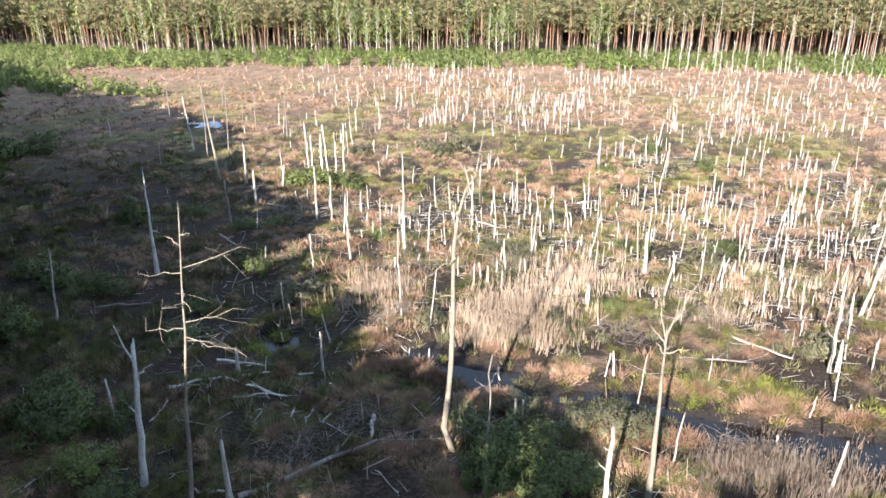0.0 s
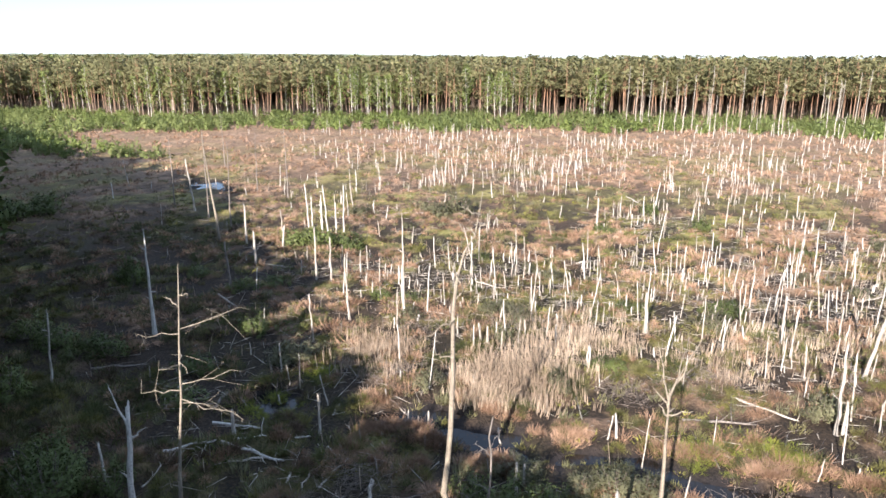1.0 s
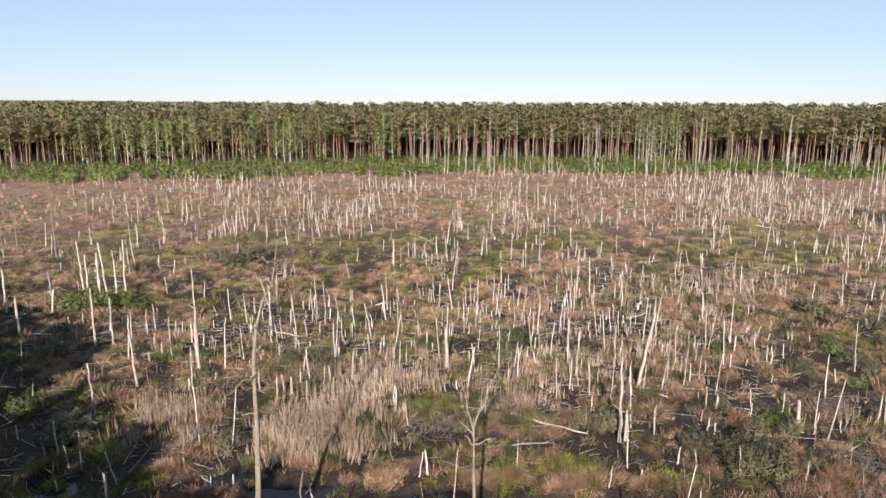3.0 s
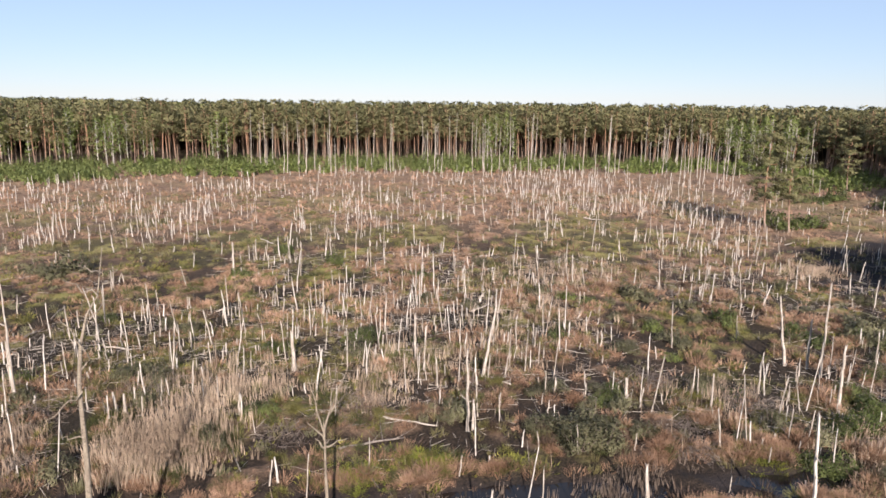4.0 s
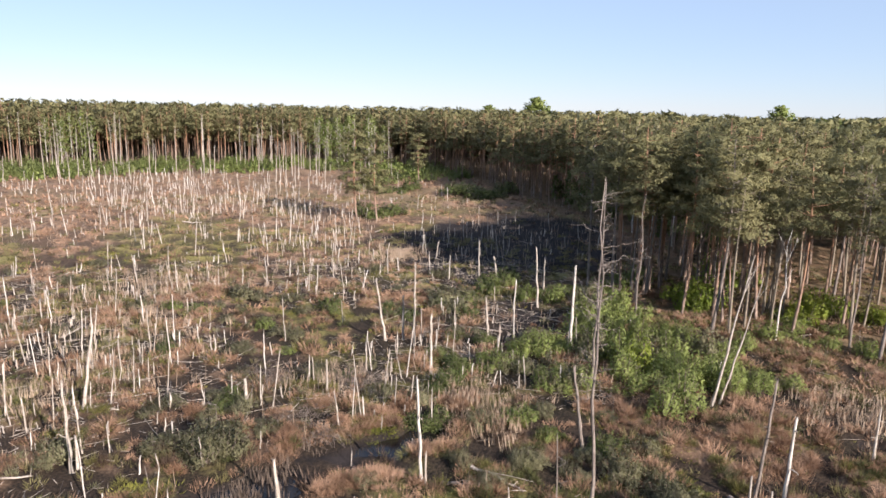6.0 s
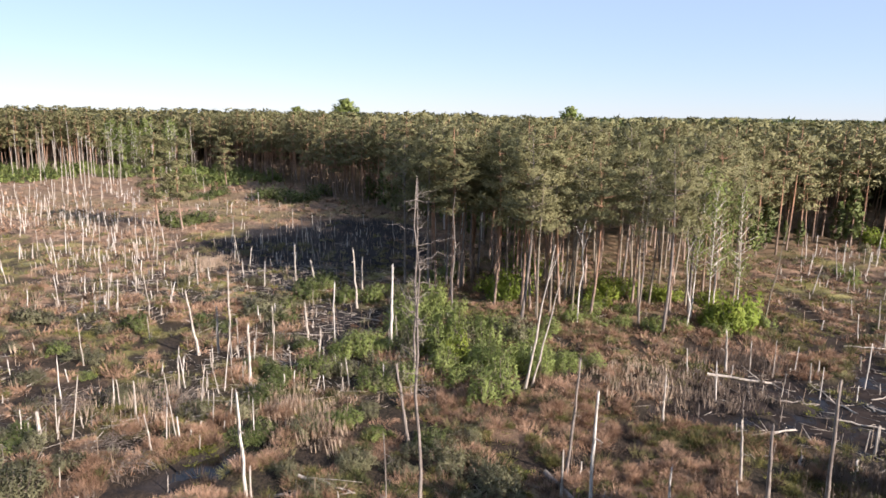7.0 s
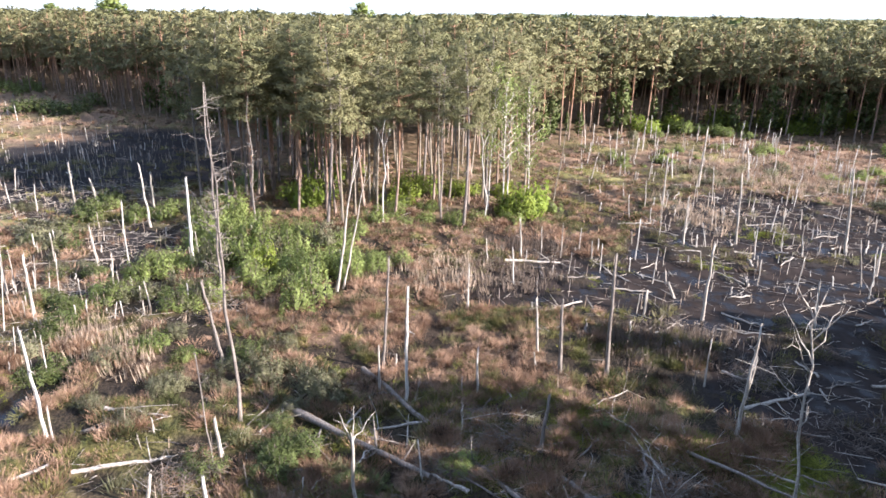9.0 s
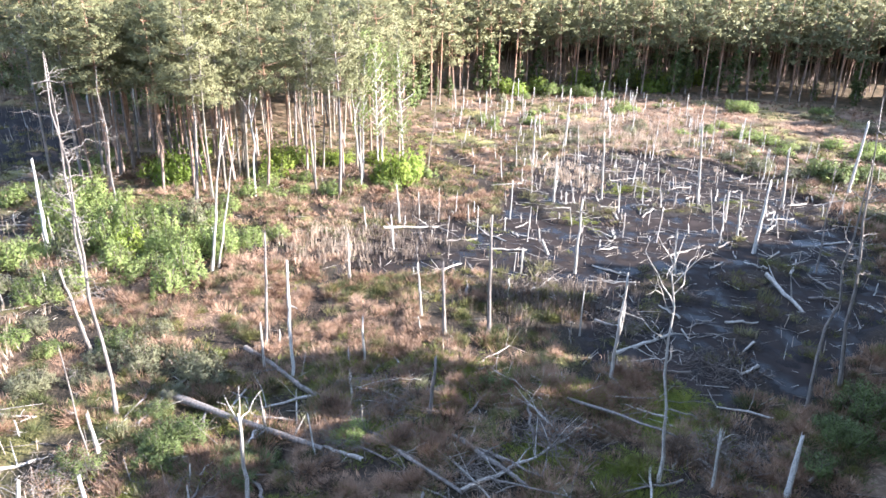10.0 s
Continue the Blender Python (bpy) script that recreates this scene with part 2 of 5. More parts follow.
def height(x, y):
    """The ground: low hummocks, sunk creek and pools, tussocks that stand up out of the pond."""
    x, y = np.asarray(x, float), np.asarray(y, float)
    r = np.hypot(x, y)
    h = 0.06 + 0.34 * (fbm(x, y, 3.2, 3) - 0.35) + 0.25 * (value_noise(x, y, 14, 4) - 0.5)
    h = h + 1.15 * np.clip(tussocks(x, y) - 0.42, 0, 0.5)
    h = np.maximum(h, -0.12)
    near = np.clip((420 - r) / 100, 0, 1)
    w = wetness(x, y)
    tuss = np.clip((0.7 * value_noise(x, y, 3.1, 31) + 0.3 * value_noise(x, y, 1.2, 32) - 0.52) * 3.0, 0, 0.6) * (w < 50)
    wet = -0.42 + tuss
    k = np.clip(w / 0.9 + 0.4, 0, 1)
    return (h * (1 - k) + wet * k) * near - dip(x, y)


# ---- geometry ----
class Geo:
    """Collects points, quads and triangles of one mesh."""

    def __init__(self):
        self.v, self.q, self.t, self.s, self.n = [], [], [], [], 0

    def add(self, v, q=None, t=None, s=None):
        v = np.asarray(v, float).reshape(-1, 3)
        self.v.append(v)
        self.s.append(np.zeros_like(v) if s is None else np.asarray(s, float).reshape(-1, 3))
        if q is not None and len(q):
            self.q.append(np.asarray(q, np.int64).reshape(-1, 4) + self.n)
        if t is not None and len(t):
            self.t.append(np.asarray(t, np.int64).reshape(-1, 3) + self.n)
        self.n += len(v)
        return self

    def arrays(self):
        v = np.concatenate(self.v) if self.v else np.zeros((0, 3))
        q = np.concatenate(self.q) if self.q else np.zeros((0, 4), np.int64)
        t = np.concatenate(self.t) if self.t else np.zeros((0, 3), np.int64)
        return v, q, t, np.concatenate(self.s) if self.s else np.zeros((0, 3))

    def mesh(self, name, mat, smooth=False):
        v, q, t, s = self.arrays()
        soft = len(s) > 0 and bool(np.abs(s[0]).sum() > 0)
        me = bpy.data.meshes.new(name)
        me.vertices.add(len(v))
        me.vertices.foreach_set("co", v.ravel())
        loops = np.concatenate([q.ravel(), t.ravel()]).astype(np.int32)
        me.loops.add(len(loops))
        me.loops.foreach_set("vertex_index", loops)
        me.polygons.add(len(q) + len(t))
        starts = np.concatenate([np.arange(len(q)) * 4, len(q) * 4 + np.arange(len(t)) * 3]).astype(np.int32)
        me.polygons.foreach_set("loop_start", starts)
        if smooth or soft:
            me.polygons.foreach_set("use_smooth", np.ones(len(q) + len(t), bool))
        me.update(calc_edges=True)
        if soft:
            me.normals_split_custom_set_from_vertices(s)
        me.materials.append(mat)
        return me


def spread(template, places, turns, scales, tall=None, tilts=None):
    """Sets a template (v, q, t) at many places; tall scales z apart. Returns one Geo."""
    v, q, t, nrm = template
    n = len(places)
    c, s = np.cos(turns), np.sin(turns)
    tall = scales if tall is None else tall
    x = (v[None, :, 0] * c[:, None] - v[None, :, 1] * s[:, None]) * scales[:, None]
    y = (v[None, :, 0] * s[:, None] + v[None, :, 1] * c[:, None]) * scales[:, None]
    z = v[None, :, 2] * tall[:, None]
    if tilts is not None:
        x = x + z * tilts[:, 0:1]
        y = y + z * tilts[:, 1:2]
    out = np.stack([x + places[:, 0:1], y + places[:, 1:2], z + places[:, 2:3]], -1).reshape(-1, 3)
    g = Geo()
    off = (np.arange(n) * len(v))[:, None, None]
    nx_, ny_ = nrm[None, :, 0] * c[:, None] - nrm[None, :, 1] * s[:, None], nrm[None, :, 0] * s[:, None] + nrm[None, :, 1] * c[:, None]
    turned = np.stack([nx_, ny_, np.broadcast_to(nrm[None, :, 2], nx_.shape)], -1).reshape(-1, 3)
    g.add(out, (q[None] + off).reshape(-1, 4) if len(q) else None, (t[None] + off).reshape(-1, 3) if len(t) else None, turned)
    return g


def tube(g, pts, radii, sides=7, rng=None, jag=0.0, cap=True):
    """A round limb along pts; jag: how far its broken end is splintered."""
    pts = np.asarray(pts, float)
    n = len(pts)
    a = np.arange(sides) * 2 * np.pi / sides
    d = np.gradient(pts, axis=0)
    d /= np.linalg.norm(d, axis=1)[:, None] + 1e-9
    ref = np.where(np.abs(d[:, 2:3]) > 0.8, np.array([[1.0, 0, 0]]), np.array([[0, 0, 1.0]]))
    u = np.cross(ref, d)
    u /= np.linalg.norm(u, axis=1)[:, None]
    w = np.cross(d, u)
    ring = pts[:, None] + (u[:, None] * np.cos(a)[None, :, None] + w[:, None] * np.sin(a)[None, :, None]) * np.asarray(radii, float)[:, None, None]
    if rng is not None:
        ring = ring + (rng.random(ring.shape) - 0.5) * np.asarray(radii, float)[:, None, None] * 0.3
        if jag:
            ring[-1] += d[-1] * ((rng.random(sides) ** 2) * jag)[:, None]
    k = np.arange(n - 1)[:, None] * sides
    j = np.arange(sides)[None]
    j2 = (j + 1) % sides
    q = np.stack([k + j, k + j2, k + sides + j2, k + sides + j], -1).reshape(-1, 4)
    v = ring.reshape(-1, 3)
    t = None
    if cap:
        v = np.concatenate([v, pts[-1:] - d[-1:] * radii[-1] * 0.2])
        e = (n - 1) * sides
        t = np.stack([e + j[0], e + j2[0], np.full(sides, n * sides)], -1)
    g.add(v, q, t)
    return g


def sticks(g, a, b_, ra, rb):
    """Many three-sided sticks at once, from a to b_."""
    d = b_ - a
    d = d / (np.linalg.norm(d, axis=1)[:, None] + 1e-9)
    ref = np.where(np.abs(d[:, 2:3]) > 0.7, np.array([[1.0, 0, 0]]), np.array([[0, 0, 1.0]]))
    u = np.cross(ref, d)
    u /= np.linalg.norm(u, axis=1)[:, None] + 1e-9
    w = np.cross(d, u)
    v = []
    for end, rr in ((a, ra), (b_, rb)):
        for k in range(3):
            v.append(end + (u * math.cos(k * 2.0944) + w * math.sin(k * 2.0944)) * rr[:, None])
    v = np.stack(v, 1)
    o = (np.arange(len(a)) * 6)[:, None]
    q = np.concatenate([o + np.array([[0, 1, 4, 3]]), o + np.array([[1, 2, 5, 4]]), o + np.array([[2, 0, 3, 5]])])
    g.add(v.reshape(-1, 3), q, o + np.array([[3, 4, 5]]))
    return g


def leaf_cards(g, centers, size, rng, flat=0.0, long=1.6, heart=None, slim=0.4):
    """Small pointed leaves or needle sprays, each a three-cornered blade turned its own way."""
    n = len(centers)
    a = rng.normal(size=(n, 3))
    a[:, 2] *= 1 - flat
    a /= np.linalg.norm(a, axis=1)[:, None] + 1e-9
    b_ = np.cross(a, rng.normal(size=(n, 3)))
    b_ /= np.linalg.norm(b_, axis=1)[:, None] + 1e-9
    s = (size * (0.6 + 0.8 * rng.random(n)))[:, None]
    v = np.stack([centers - a * s * long / 2 - b_ * s * slim, centers - a * s * long / 2 + b_ * s * slim, centers + a * s * long / 2], 1)
    s = None
    if heart is not None:
        s = centers - np.asarray(heart)
        s = s / (np.linalg.norm(s, axis=1)[:, None] + 1e-6) + rng.normal(size=(n, 3)) * 0.25 + np.array([0, 0, 0.25])
        s = s / (np.linalg.norm(s, axis=1)[:, None] + 1e-6)
        back = (np.cross(v[:, 1] - v[:, 0], v[:, 2] - v[:, 0]) * s).sum(1) < 0
        v[back] = v[back][:, ::-1]
        s = np.repeat(s, 3, axis=0)
    g.add(v.reshape(-1, 3), None, np.arange(3 * n).reshape(-1, 3), s)
    return g


def clump_points(rng, center, radii, n):
    p = rng.normal(size=(n, 3))
    p /= np.linalg.norm(p, axis=1)[:, None]
    return np.asarray(center) + p * (rng.random((n, 1)) ** 0.45) * np.asarray(radii)


def thing(name, label, category, group="", kind="", at=(0, 0, 0)):
    ob = new(name)
    ob.location = at
    ob.empty_display_size = 0.2
    return tagged(ob, label, category, group, kind)


def part(name, g, mat, parent, label="", smooth=True):
    ob = new(name, g.mesh(name, mat, smooth) if isinstance(g, Geo) else g)
    ob.parent = parent
    return tagged(ob, label)


def stuff(name, g, mat, label, category, smooth=False):
    return tagged(new(name, g.mesh(name, mat, smooth)), label, category, kind="stuff")


# ---- ground, water ----
def axis_steps(lo, hi, fine_lo, fine_hi, step):
    out = [fine_lo]
    while out[-1] < fine_hi:
        out.append(out[-1] + step)
    s = step
    while out[-1] < hi:
        s *= 1.022 if out[-1] < 290 else 1.12
        out.append(out[-1] + s)
    s = step
    while out[0] > lo:
        s *= 1.022 if out[0] > -140 else 1.12
        out.insert(0, out[0] - s)
    return np.array(out)


gx, gy = axis_steps(-3500, 3500, -32, 106, 0.65), axis_steps(-3500, 3500, -56, 84, 0.65)
GX, GY = np.meshgrid(gx, gy)
GZ = height(GX, GY)
g = Geo()
nx, ny = len(gx), len(gy)
idx = np.arange(nx * ny).reshape(ny, nx)
g.add(np.stack([GX, GY, GZ], -1), np.stack([idx[:-1, :-1], idx[:-1, 1:], idx[1:, 1:], idx[1:, :-1]], -1))
ground = tagged(new("ground", g.mesh("ground", M_GROUND, True)), "uneven bog ground with rust sedge, moss, black peat and painted shade", "ground", kind="structure")
wet = wetness(GX, GY)
zones = np.ones((ny, nx, 4))
zones[..., 0] = np.clip(wet / 1.0 + 0.9, 0, 1) * (GZ < 0.12)
zones[..., 1] = green_here(GX, GY) * np.clip(1.8 - np.hypot(GX, GY) / 130, 0.1, 1)
# the pine spit's shadow, put into the ground colour as a black patch
SPIT_SHADE = [(104, 28), (94, 34), (82, 37), (88, 56), (104, 72), (124, 72), (152, 60), (142, 40), (122, 26)]
zones[..., 0] = np.maximum(zones[..., 0], 1.0 * np.clip(depth_in(GX, GY, SPIT_SHADE) / 5 + (fbm(GX, GY, 8, 23) - 0.4) * 3, 0, 1))
HOLLOW = [(62, 27), (68, 32), (80, 36), (82, 30), (72, 24)]
zones[..., 0] = np.maximum(zones[..., 0], np.clip(depth_in(GX, GY, HOLLOW) / 3 + (fbm(GX, GY, 6, 24) - 0.4) * 2, 0, 1) * (depth_in(GX, GY, HOLLOW) > -2))
# peat tone between tussocks also stands in for the shade in the gaps
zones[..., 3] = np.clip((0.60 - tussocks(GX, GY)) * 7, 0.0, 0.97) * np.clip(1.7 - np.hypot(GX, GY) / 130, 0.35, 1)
# half mixed to the dark tone near the camera, fading by 100 m
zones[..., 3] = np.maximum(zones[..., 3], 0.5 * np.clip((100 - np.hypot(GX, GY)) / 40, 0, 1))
# the leafy wood's shadow in the west, put into the ground colour
zones[..., 3] = np.maximum(zones[..., 3], 0.8 * shaded_west(GX, GY) * (value_noise(GX, GY, 3.5, 49) > 0.3))
zones[..., 3] = np.maximum(zones[..., 3], 0.9 * (wet > -0.6))
zones[..., 2] = np.clip(-depth_in(GX, GY, CLEARING) / 5 + 0.4, 0, 1)
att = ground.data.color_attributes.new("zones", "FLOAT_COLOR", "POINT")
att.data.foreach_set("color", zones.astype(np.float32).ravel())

g = Geo()
g.add([(20, -70, -0.2), (150, -70, -0.2), (150, 15, -0.2), (20, 15, -0.2)], [(0, 1, 2, 3)])
tagged(new("water", g.mesh("water", M_WATER)), "shallow silty black water of the drying pond", "water", kind="structure")
g = Geo()
g.add([(-70, 15, -0.2), (150, 15, -0.2), (150, 150, -0.2), (-70, 150, -0.2)], [(0, 1, 2, 3)])
tagged(new("creek_water", g.mesh("creek_water", M_CREEK)), "still dark water of the creek and pools", "water", kind="structure")


# ---- living trees ----
def pine(seed, tall, levels, tufts, needles, size, sides=6, bare=4, low=(0.5, 0.62)):
    """A pine: straight trunk, dead stubs below, and above them limbs that carry flat layers of needle tufts."""
    rng = np.random.default_rng(seed)
    trunk, crown = Geo(), Geo()
    k = np.linspace(0, 1, 6)
    bend = rng.normal(size=2) * 0.3
    line = np.stack([bend[0] * np.sin(k * 2.5), bend[1] * np.sin(k * 3.1), k * tall * 0.97], -1)
    r0 = tall * (0.0085 if bare else 0.0066)
    tube(trunk, line, r0 * (1.08 - 0.85 * k), sides, rng)
    base = tall * rng.uniform(*low)

    def axis(z):
        return np.array([np.interp(z / tall, k, line[:, 0]), np.interp(z / tall, k, line[:, 1]), z])

    for i in range(bare):
        p = axis(rng.uniform(0.22, 0.55) * tall)
        a, ln = rng.uniform(0, 6.28), rng.uniform(0.5, 1.9)
        d = np.array([math.cos(a) * ln, math.sin(a) * ln, rng.uniform(-0.4, 0.2)])
        tube(trunk, [p, p + d * 0.5 + np.array([0, 0, 0.1]), p + d], [0.035, 0.025, 0.01], 3)
    for level in range(levels):
        f_ = min(1.0, max(0.0, (level + rng.uniform(-0.3, 0.3)) / (levels - 1)))
        z = base + (tall - base - 0.5) * f_
        arms = 1 if f_ > 0.95 else 3 + int(rng.random() < 0.6) if f_ < 0.75 else 3
        turn = rng.uniform(0, 6.28)
        for arm in range(arms):
            if rng.random() < 0.14 and arms > 1:
                continue
            wide = tall * 0.135 * (0.75 + 0.5 * f_ if f_ < 0.5 else 1.35 - 0.85 * f_) * rng.uniform(0.55, 1.3) * (arms > 1)
            a = turn + arm * 6.28 / arms + rng.uniform(-0.5, 0.5)
            way = np.array([math.cos(a), math.sin(a), 0])
            foot = axis(z - 0.5)
            c = foot + way * wide + np.array([0, 0, 0.5 + rng.uniform(-0.4, 0.7)])
            if bare:
                tube(trunk, [foot, (foot + c) / 2 - np.array([0, 0, 0.15]), c], [0.055, 0.035, 0.015], 3)
            rr = tall * 0.07 * rng.uniform(0.7, 1.35) * (1.12 - 0.35 * f_)
            for tuft_ in range(tufts):
                o = rng.normal(size=3) * np.array([0.6, 0.6, 0.22]) * rr
                small = rr * rng.uniform(0.34, 0.62)
                cc = c + o
                heart = cc * 0.75 + foot * 0.25 - np.array([0, 0, small * 0.6])
                leaf_cards(crown, clump_points(rng, cc, (small, small, small * 0.62), needles), size, rng, 0.3, 1.9, heart=heart, slim=0.26)
    return trunk, crown


def birch(seed, tall, clumps, leaves, size, low=0.3, sides=6, lean=0.4):
    rng = np.random.default_rng(seed)
    trunk, crown = Geo(), Geo()
    k = np.linspace(0, 1, 6)
    line = np.stack([lean * k ** 2 * rng.uniform(-1, 1) + 0.2 * np.sin(k * 4), lean * k ** 2 * rng.uniform(-1, 1), k * tall * 0.95], -1)
    tube(trunk, line, tall * 0.007 * (1.1 - 0.95 * k), sides, rng)
    for i in range(clumps):
        f_ = (i + rng.random()) / clumps
        z = tall * (low + (1 - low) * f_)
        wide = tall * 0.14 * math.sin(math.pi * min(1, 0.18 + f_ * 0.8)) * rng.uniform(0.4, 1.2)
        a = i * 2.4 + rng.uniform(-0.6, 0.6)
        c = np.array([math.cos(a) * wide, math.sin(a) * wide, z])
        if leaves > 12:
            tube(trunk, [np.array([0, 0, z - 1.2]), c], [0.05, 0.015], 3)
        rr = tall * 0.062 * rng.uniform(0.7, 1.3)
        leaf_cards(crown, clump_points(rng, c, (rr, rr, rr * 1.1), leaves), size, rng, heart=c * np.array([0.6, 0.6, 1]))
    return trunk, crown


def crown_and_trunk(make, *args, **kw):
    t, c = make(*args, **kw)
    return t.arrays(), c.arrays()


NEAR_PINES = [pine(100 + i, 20.5 + i * 0.4, 8, 6, 44, 0.165, 8, 10) for i in range(5)]
MID_PINES = [crown_and_trunk(pine, 120 + i, 20.5, 6, 4, 12, 0.42, 5, 3, (0.40 + 0.06 * i, 0.46 + 0.06 * i)) for i in range(5)]
FAR_PINES = [crown_and_trunk(pine, 140 + i, 20.5, 5, 3, 7, 0.75, 4, 0, (0.55, 0.66)) for i in range(4)]
SLIM_PINES = [pine(110 + i, 19.5, 6, 6, 40, 0.16, 7, 12, (0.58, 0.68)) for i in range(3)]
NEAR_BIRCHES = [birch(160 + i, 17.0, 34, 26, 0.22, 0.38) for i in range(2)]
MID_BIRCHES = [crown_and_trunk(birch, 170 + i, 18.0, 24, 14, 0.45, 0.25) for i in range(3)]


def forest_spots(step, lo, hi, seed, jitter=0.42, reach=900):
    """Spots outside the clearing, from lo to hi metres behind its edge."""
    rng = np.random.default_rng(seed)
    ax = np.arange(-330, 480, step)
    X, Y = np.meshgrid(ax, np.arange(-260, 480, step))
    X, Y = X.ravel() + rng.uniform(-jitter, jitter, X.size) * step, Y.ravel() + rng.uniform(-jitter, jitter, X.size) * step
    d = -depth_in(X, Y, CLEARING)
    keep = (d > lo) & (d < hi) & (np.hypot(X, Y) < reach)
    return X[keep], Y[keep], d[keep], rng


FX, FY, FD, frng = forest_spots(4.3, 0.5, 75, 11)
ex, ey = frng.uniform(84, 128, 64), frng.uniform(4, 34, 64)
extra = (depth_in(ex, ey, CLEARING) < -3) & (ey < 34)
FX, FY, FD = np.concatenate([FX, ex[extra]]), np.concatenate([FY, ey[extra]]), np.concatenate([FD, -depth_in(ex[extra], ey[extra], CLEARING)])
dist, az = np.hypot(FX, FY), bearing(FX, FY)
seen = (az > -38) & (az < 140)
shade = ~seen & (FD < 32) & (dist < 260)
shade &= ~((FX >= 3) & (FY < 8) & (frng.random(len(FX)) < np.where((FX > 17) & (FY < -20), 0.25, 0.1)))
shade &= np.hypot(FX - 27, FY + 48) > 9.5
shade &= ~((FX < 3) & (FY < 8) & (frng.random(len(FX)) < 0.22))
seen &= (dist < 420)
spit = (az > 60) & (FX < 125) & (FY > -40) & (FY < 17)
seen &= ~(spit & (FX < 116) & (frng.random(len(FX)) < np.where(FY < 4, 0.38, 0.12)))
leafy = (fbm(FX, FY, 38, 51) > np.where(az < 14, 0.62, 0.68)) | ((az < 2) & (az > -40) & (frng.random(len(FX)) < 0.25) & (FD < 30))
leafy &= ~((az > 95) & (FX > 112))
near = seen & (dist < 135) & (az > 60)
order = np.argsort(np.where(near, dist, 1e9))
near_ids = set(order[:140].tolist())

SHADE_TREES = [crown_and_trunk(birch, 186 + i, 20.5, 30, 6, 1.75, 0.16, 4) for i in range(3)]
DENSE_PINES = [crown_and_trunk(birch, 190 + i, 20.5, 30, 20, 0.9, 0.16, 5) for i in range(3)]
near_pine_meshes = [(t.mesh("trunk", M_GREYWOOD if i == 2 else M_PINE, True), c.mesh("crown", M_NEEDLE)) for i, (t, c) in enumerate(NEAR_PINES)]
slim_meshes = [(t.mesh("trunk", M_TAN, True), c.mesh("crown", M_NEEDLE)) for t, c in SLIM_PINES]
near_birch_meshes = [(t.mesh("trunk", M_BIRCH, True), c.mesh("crown", M_GREEN)) for t, c in NEAR_BIRCHES]
for i in order[:140]:
    if not near[i]:
        near_ids.discard(int(i))
        continue
    is_birch = leafy[i] and frng.random() < 0.6
    kit = near_birch_meshes[i % 2] if is_birch else near_pine_meshes[i % 5]
    if not is_birch and FX[i] < 118 and FY[i] < 9 and frng.random() < 0.55:
        kit = slim_meshes[i % 3]
    ob = thing("birch_tree" if is_birch else "pine_tree",
               "slender birch with white trunk and thin green crown" if is_birch else "tall pine with orange bark and olive needle crown",
               "tree", "trees of the wood edge")
    s = frng.uniform(0.84, 1.08) if FY[i] < 15 else frng.uniform(0.9, 1.08)
    ob.location = (FX[i], FY[i], height(FX[i], FY[i]) - 0.1)
    ob.rotation_euler = (frng.normal() * 0.025, frng.normal() * 0.025, frng.uniform(0, 6.28))
    ob.scale = (s, s, s)
    part("trunk", kit[0], None, ob)
    part("crown", kit[1], None, ob)

rest = np.array([i not in near_ids for i in range(len(FX))]) & (seen | shade)


def plant(templates, ids, name, mat_t, mat_c, label, lo=0.82, hi=1.08):
    trunks, crowns = Geo(), Geo()
    for k, (tr, cr) in enumerate(templates):
        sub = ids[k::len(templates)]
        if not len(sub):
            continue
        places = np.stack([FX[sub], FY[sub], height(FX[sub], FY[sub]) - 0.1], -1)
        turns, sc = frng.uniform(0, 6.28, len(sub)), frng.uniform(lo, hi, len(sub))
        tilt = frng.normal(size=(len(sub), 2)) * 0.02
        if len(tr[0]):
            trunks.add(*spread(tr, places, turns, sc, None, tilt).arrays())
        crowns.add(*spread(cr, places, turns, sc, None, tilt).arrays())
    stuff(name + "_trunks", trunks, mat_t, label + ", bare trunks close together", "woods", True)
    stuff(name + "_crowns", crowns, mat_c, label + ", crowns seen from above", "woods")


ids = np.arange(len(FX))
front = FD < 14
dark_edge = (FX > 118) & (FX < 180) & (FY > 10) & (FY < 80) & (FD < 26)
plant(SHADE_TREES, ids[shade & ((FY >= 8) | (FX >= 3))], "alder_wood", M_GREYWOOD, M_BUSH, "dark leafy wood beside the bog", 0.86, 1.04)
plant(SHADE_TREES, ids[shade & (FY < 8) & (FX < 3)], "tall_alder_wood", M_GREYWOOD, M_BUSH, "tall dark leafy wood behind the bog", 1.0, 1.15)
plant(DENSE_PINES, ids[dark_edge & (FD < 12) & (frng.random(len(FX)) < 0.55)], "leafy_wood_edge", M_GREYWOOD, M_BUSH, "dark leafy trees low at the pine edge", 0.26, 0.5)
east_edge = (FX > 118) & (FY < -18) & (FD < 13) & (frng.random(len(FX)) < 0.4)
plant(DENSE_PINES, ids[east_edge], "leafy_wood_east", M_GREYWOOD, M_BUSH, "low dark leafy trees under the pine edge", 0.2, 0.55)
west_edge = (FX < -28) & (FY > 25) & (FY < 175) & (FD < 24)
plant(DENSE_PINES, ids[rest & west_edge & ~shade], "leafy_wood_west", M_GREYWOOD, M_BUSH, "dark leafy wood along the west side of the bog", 0.9, 1.1)
rest &= ~shade & ~west_edge
plant(MID_PINES, ids[rest & ~leafy & front], "pine_wood_edge", M_PINE, M_NEEDLE, "pine wood at the edge of the bog", 0.86, 1.13)
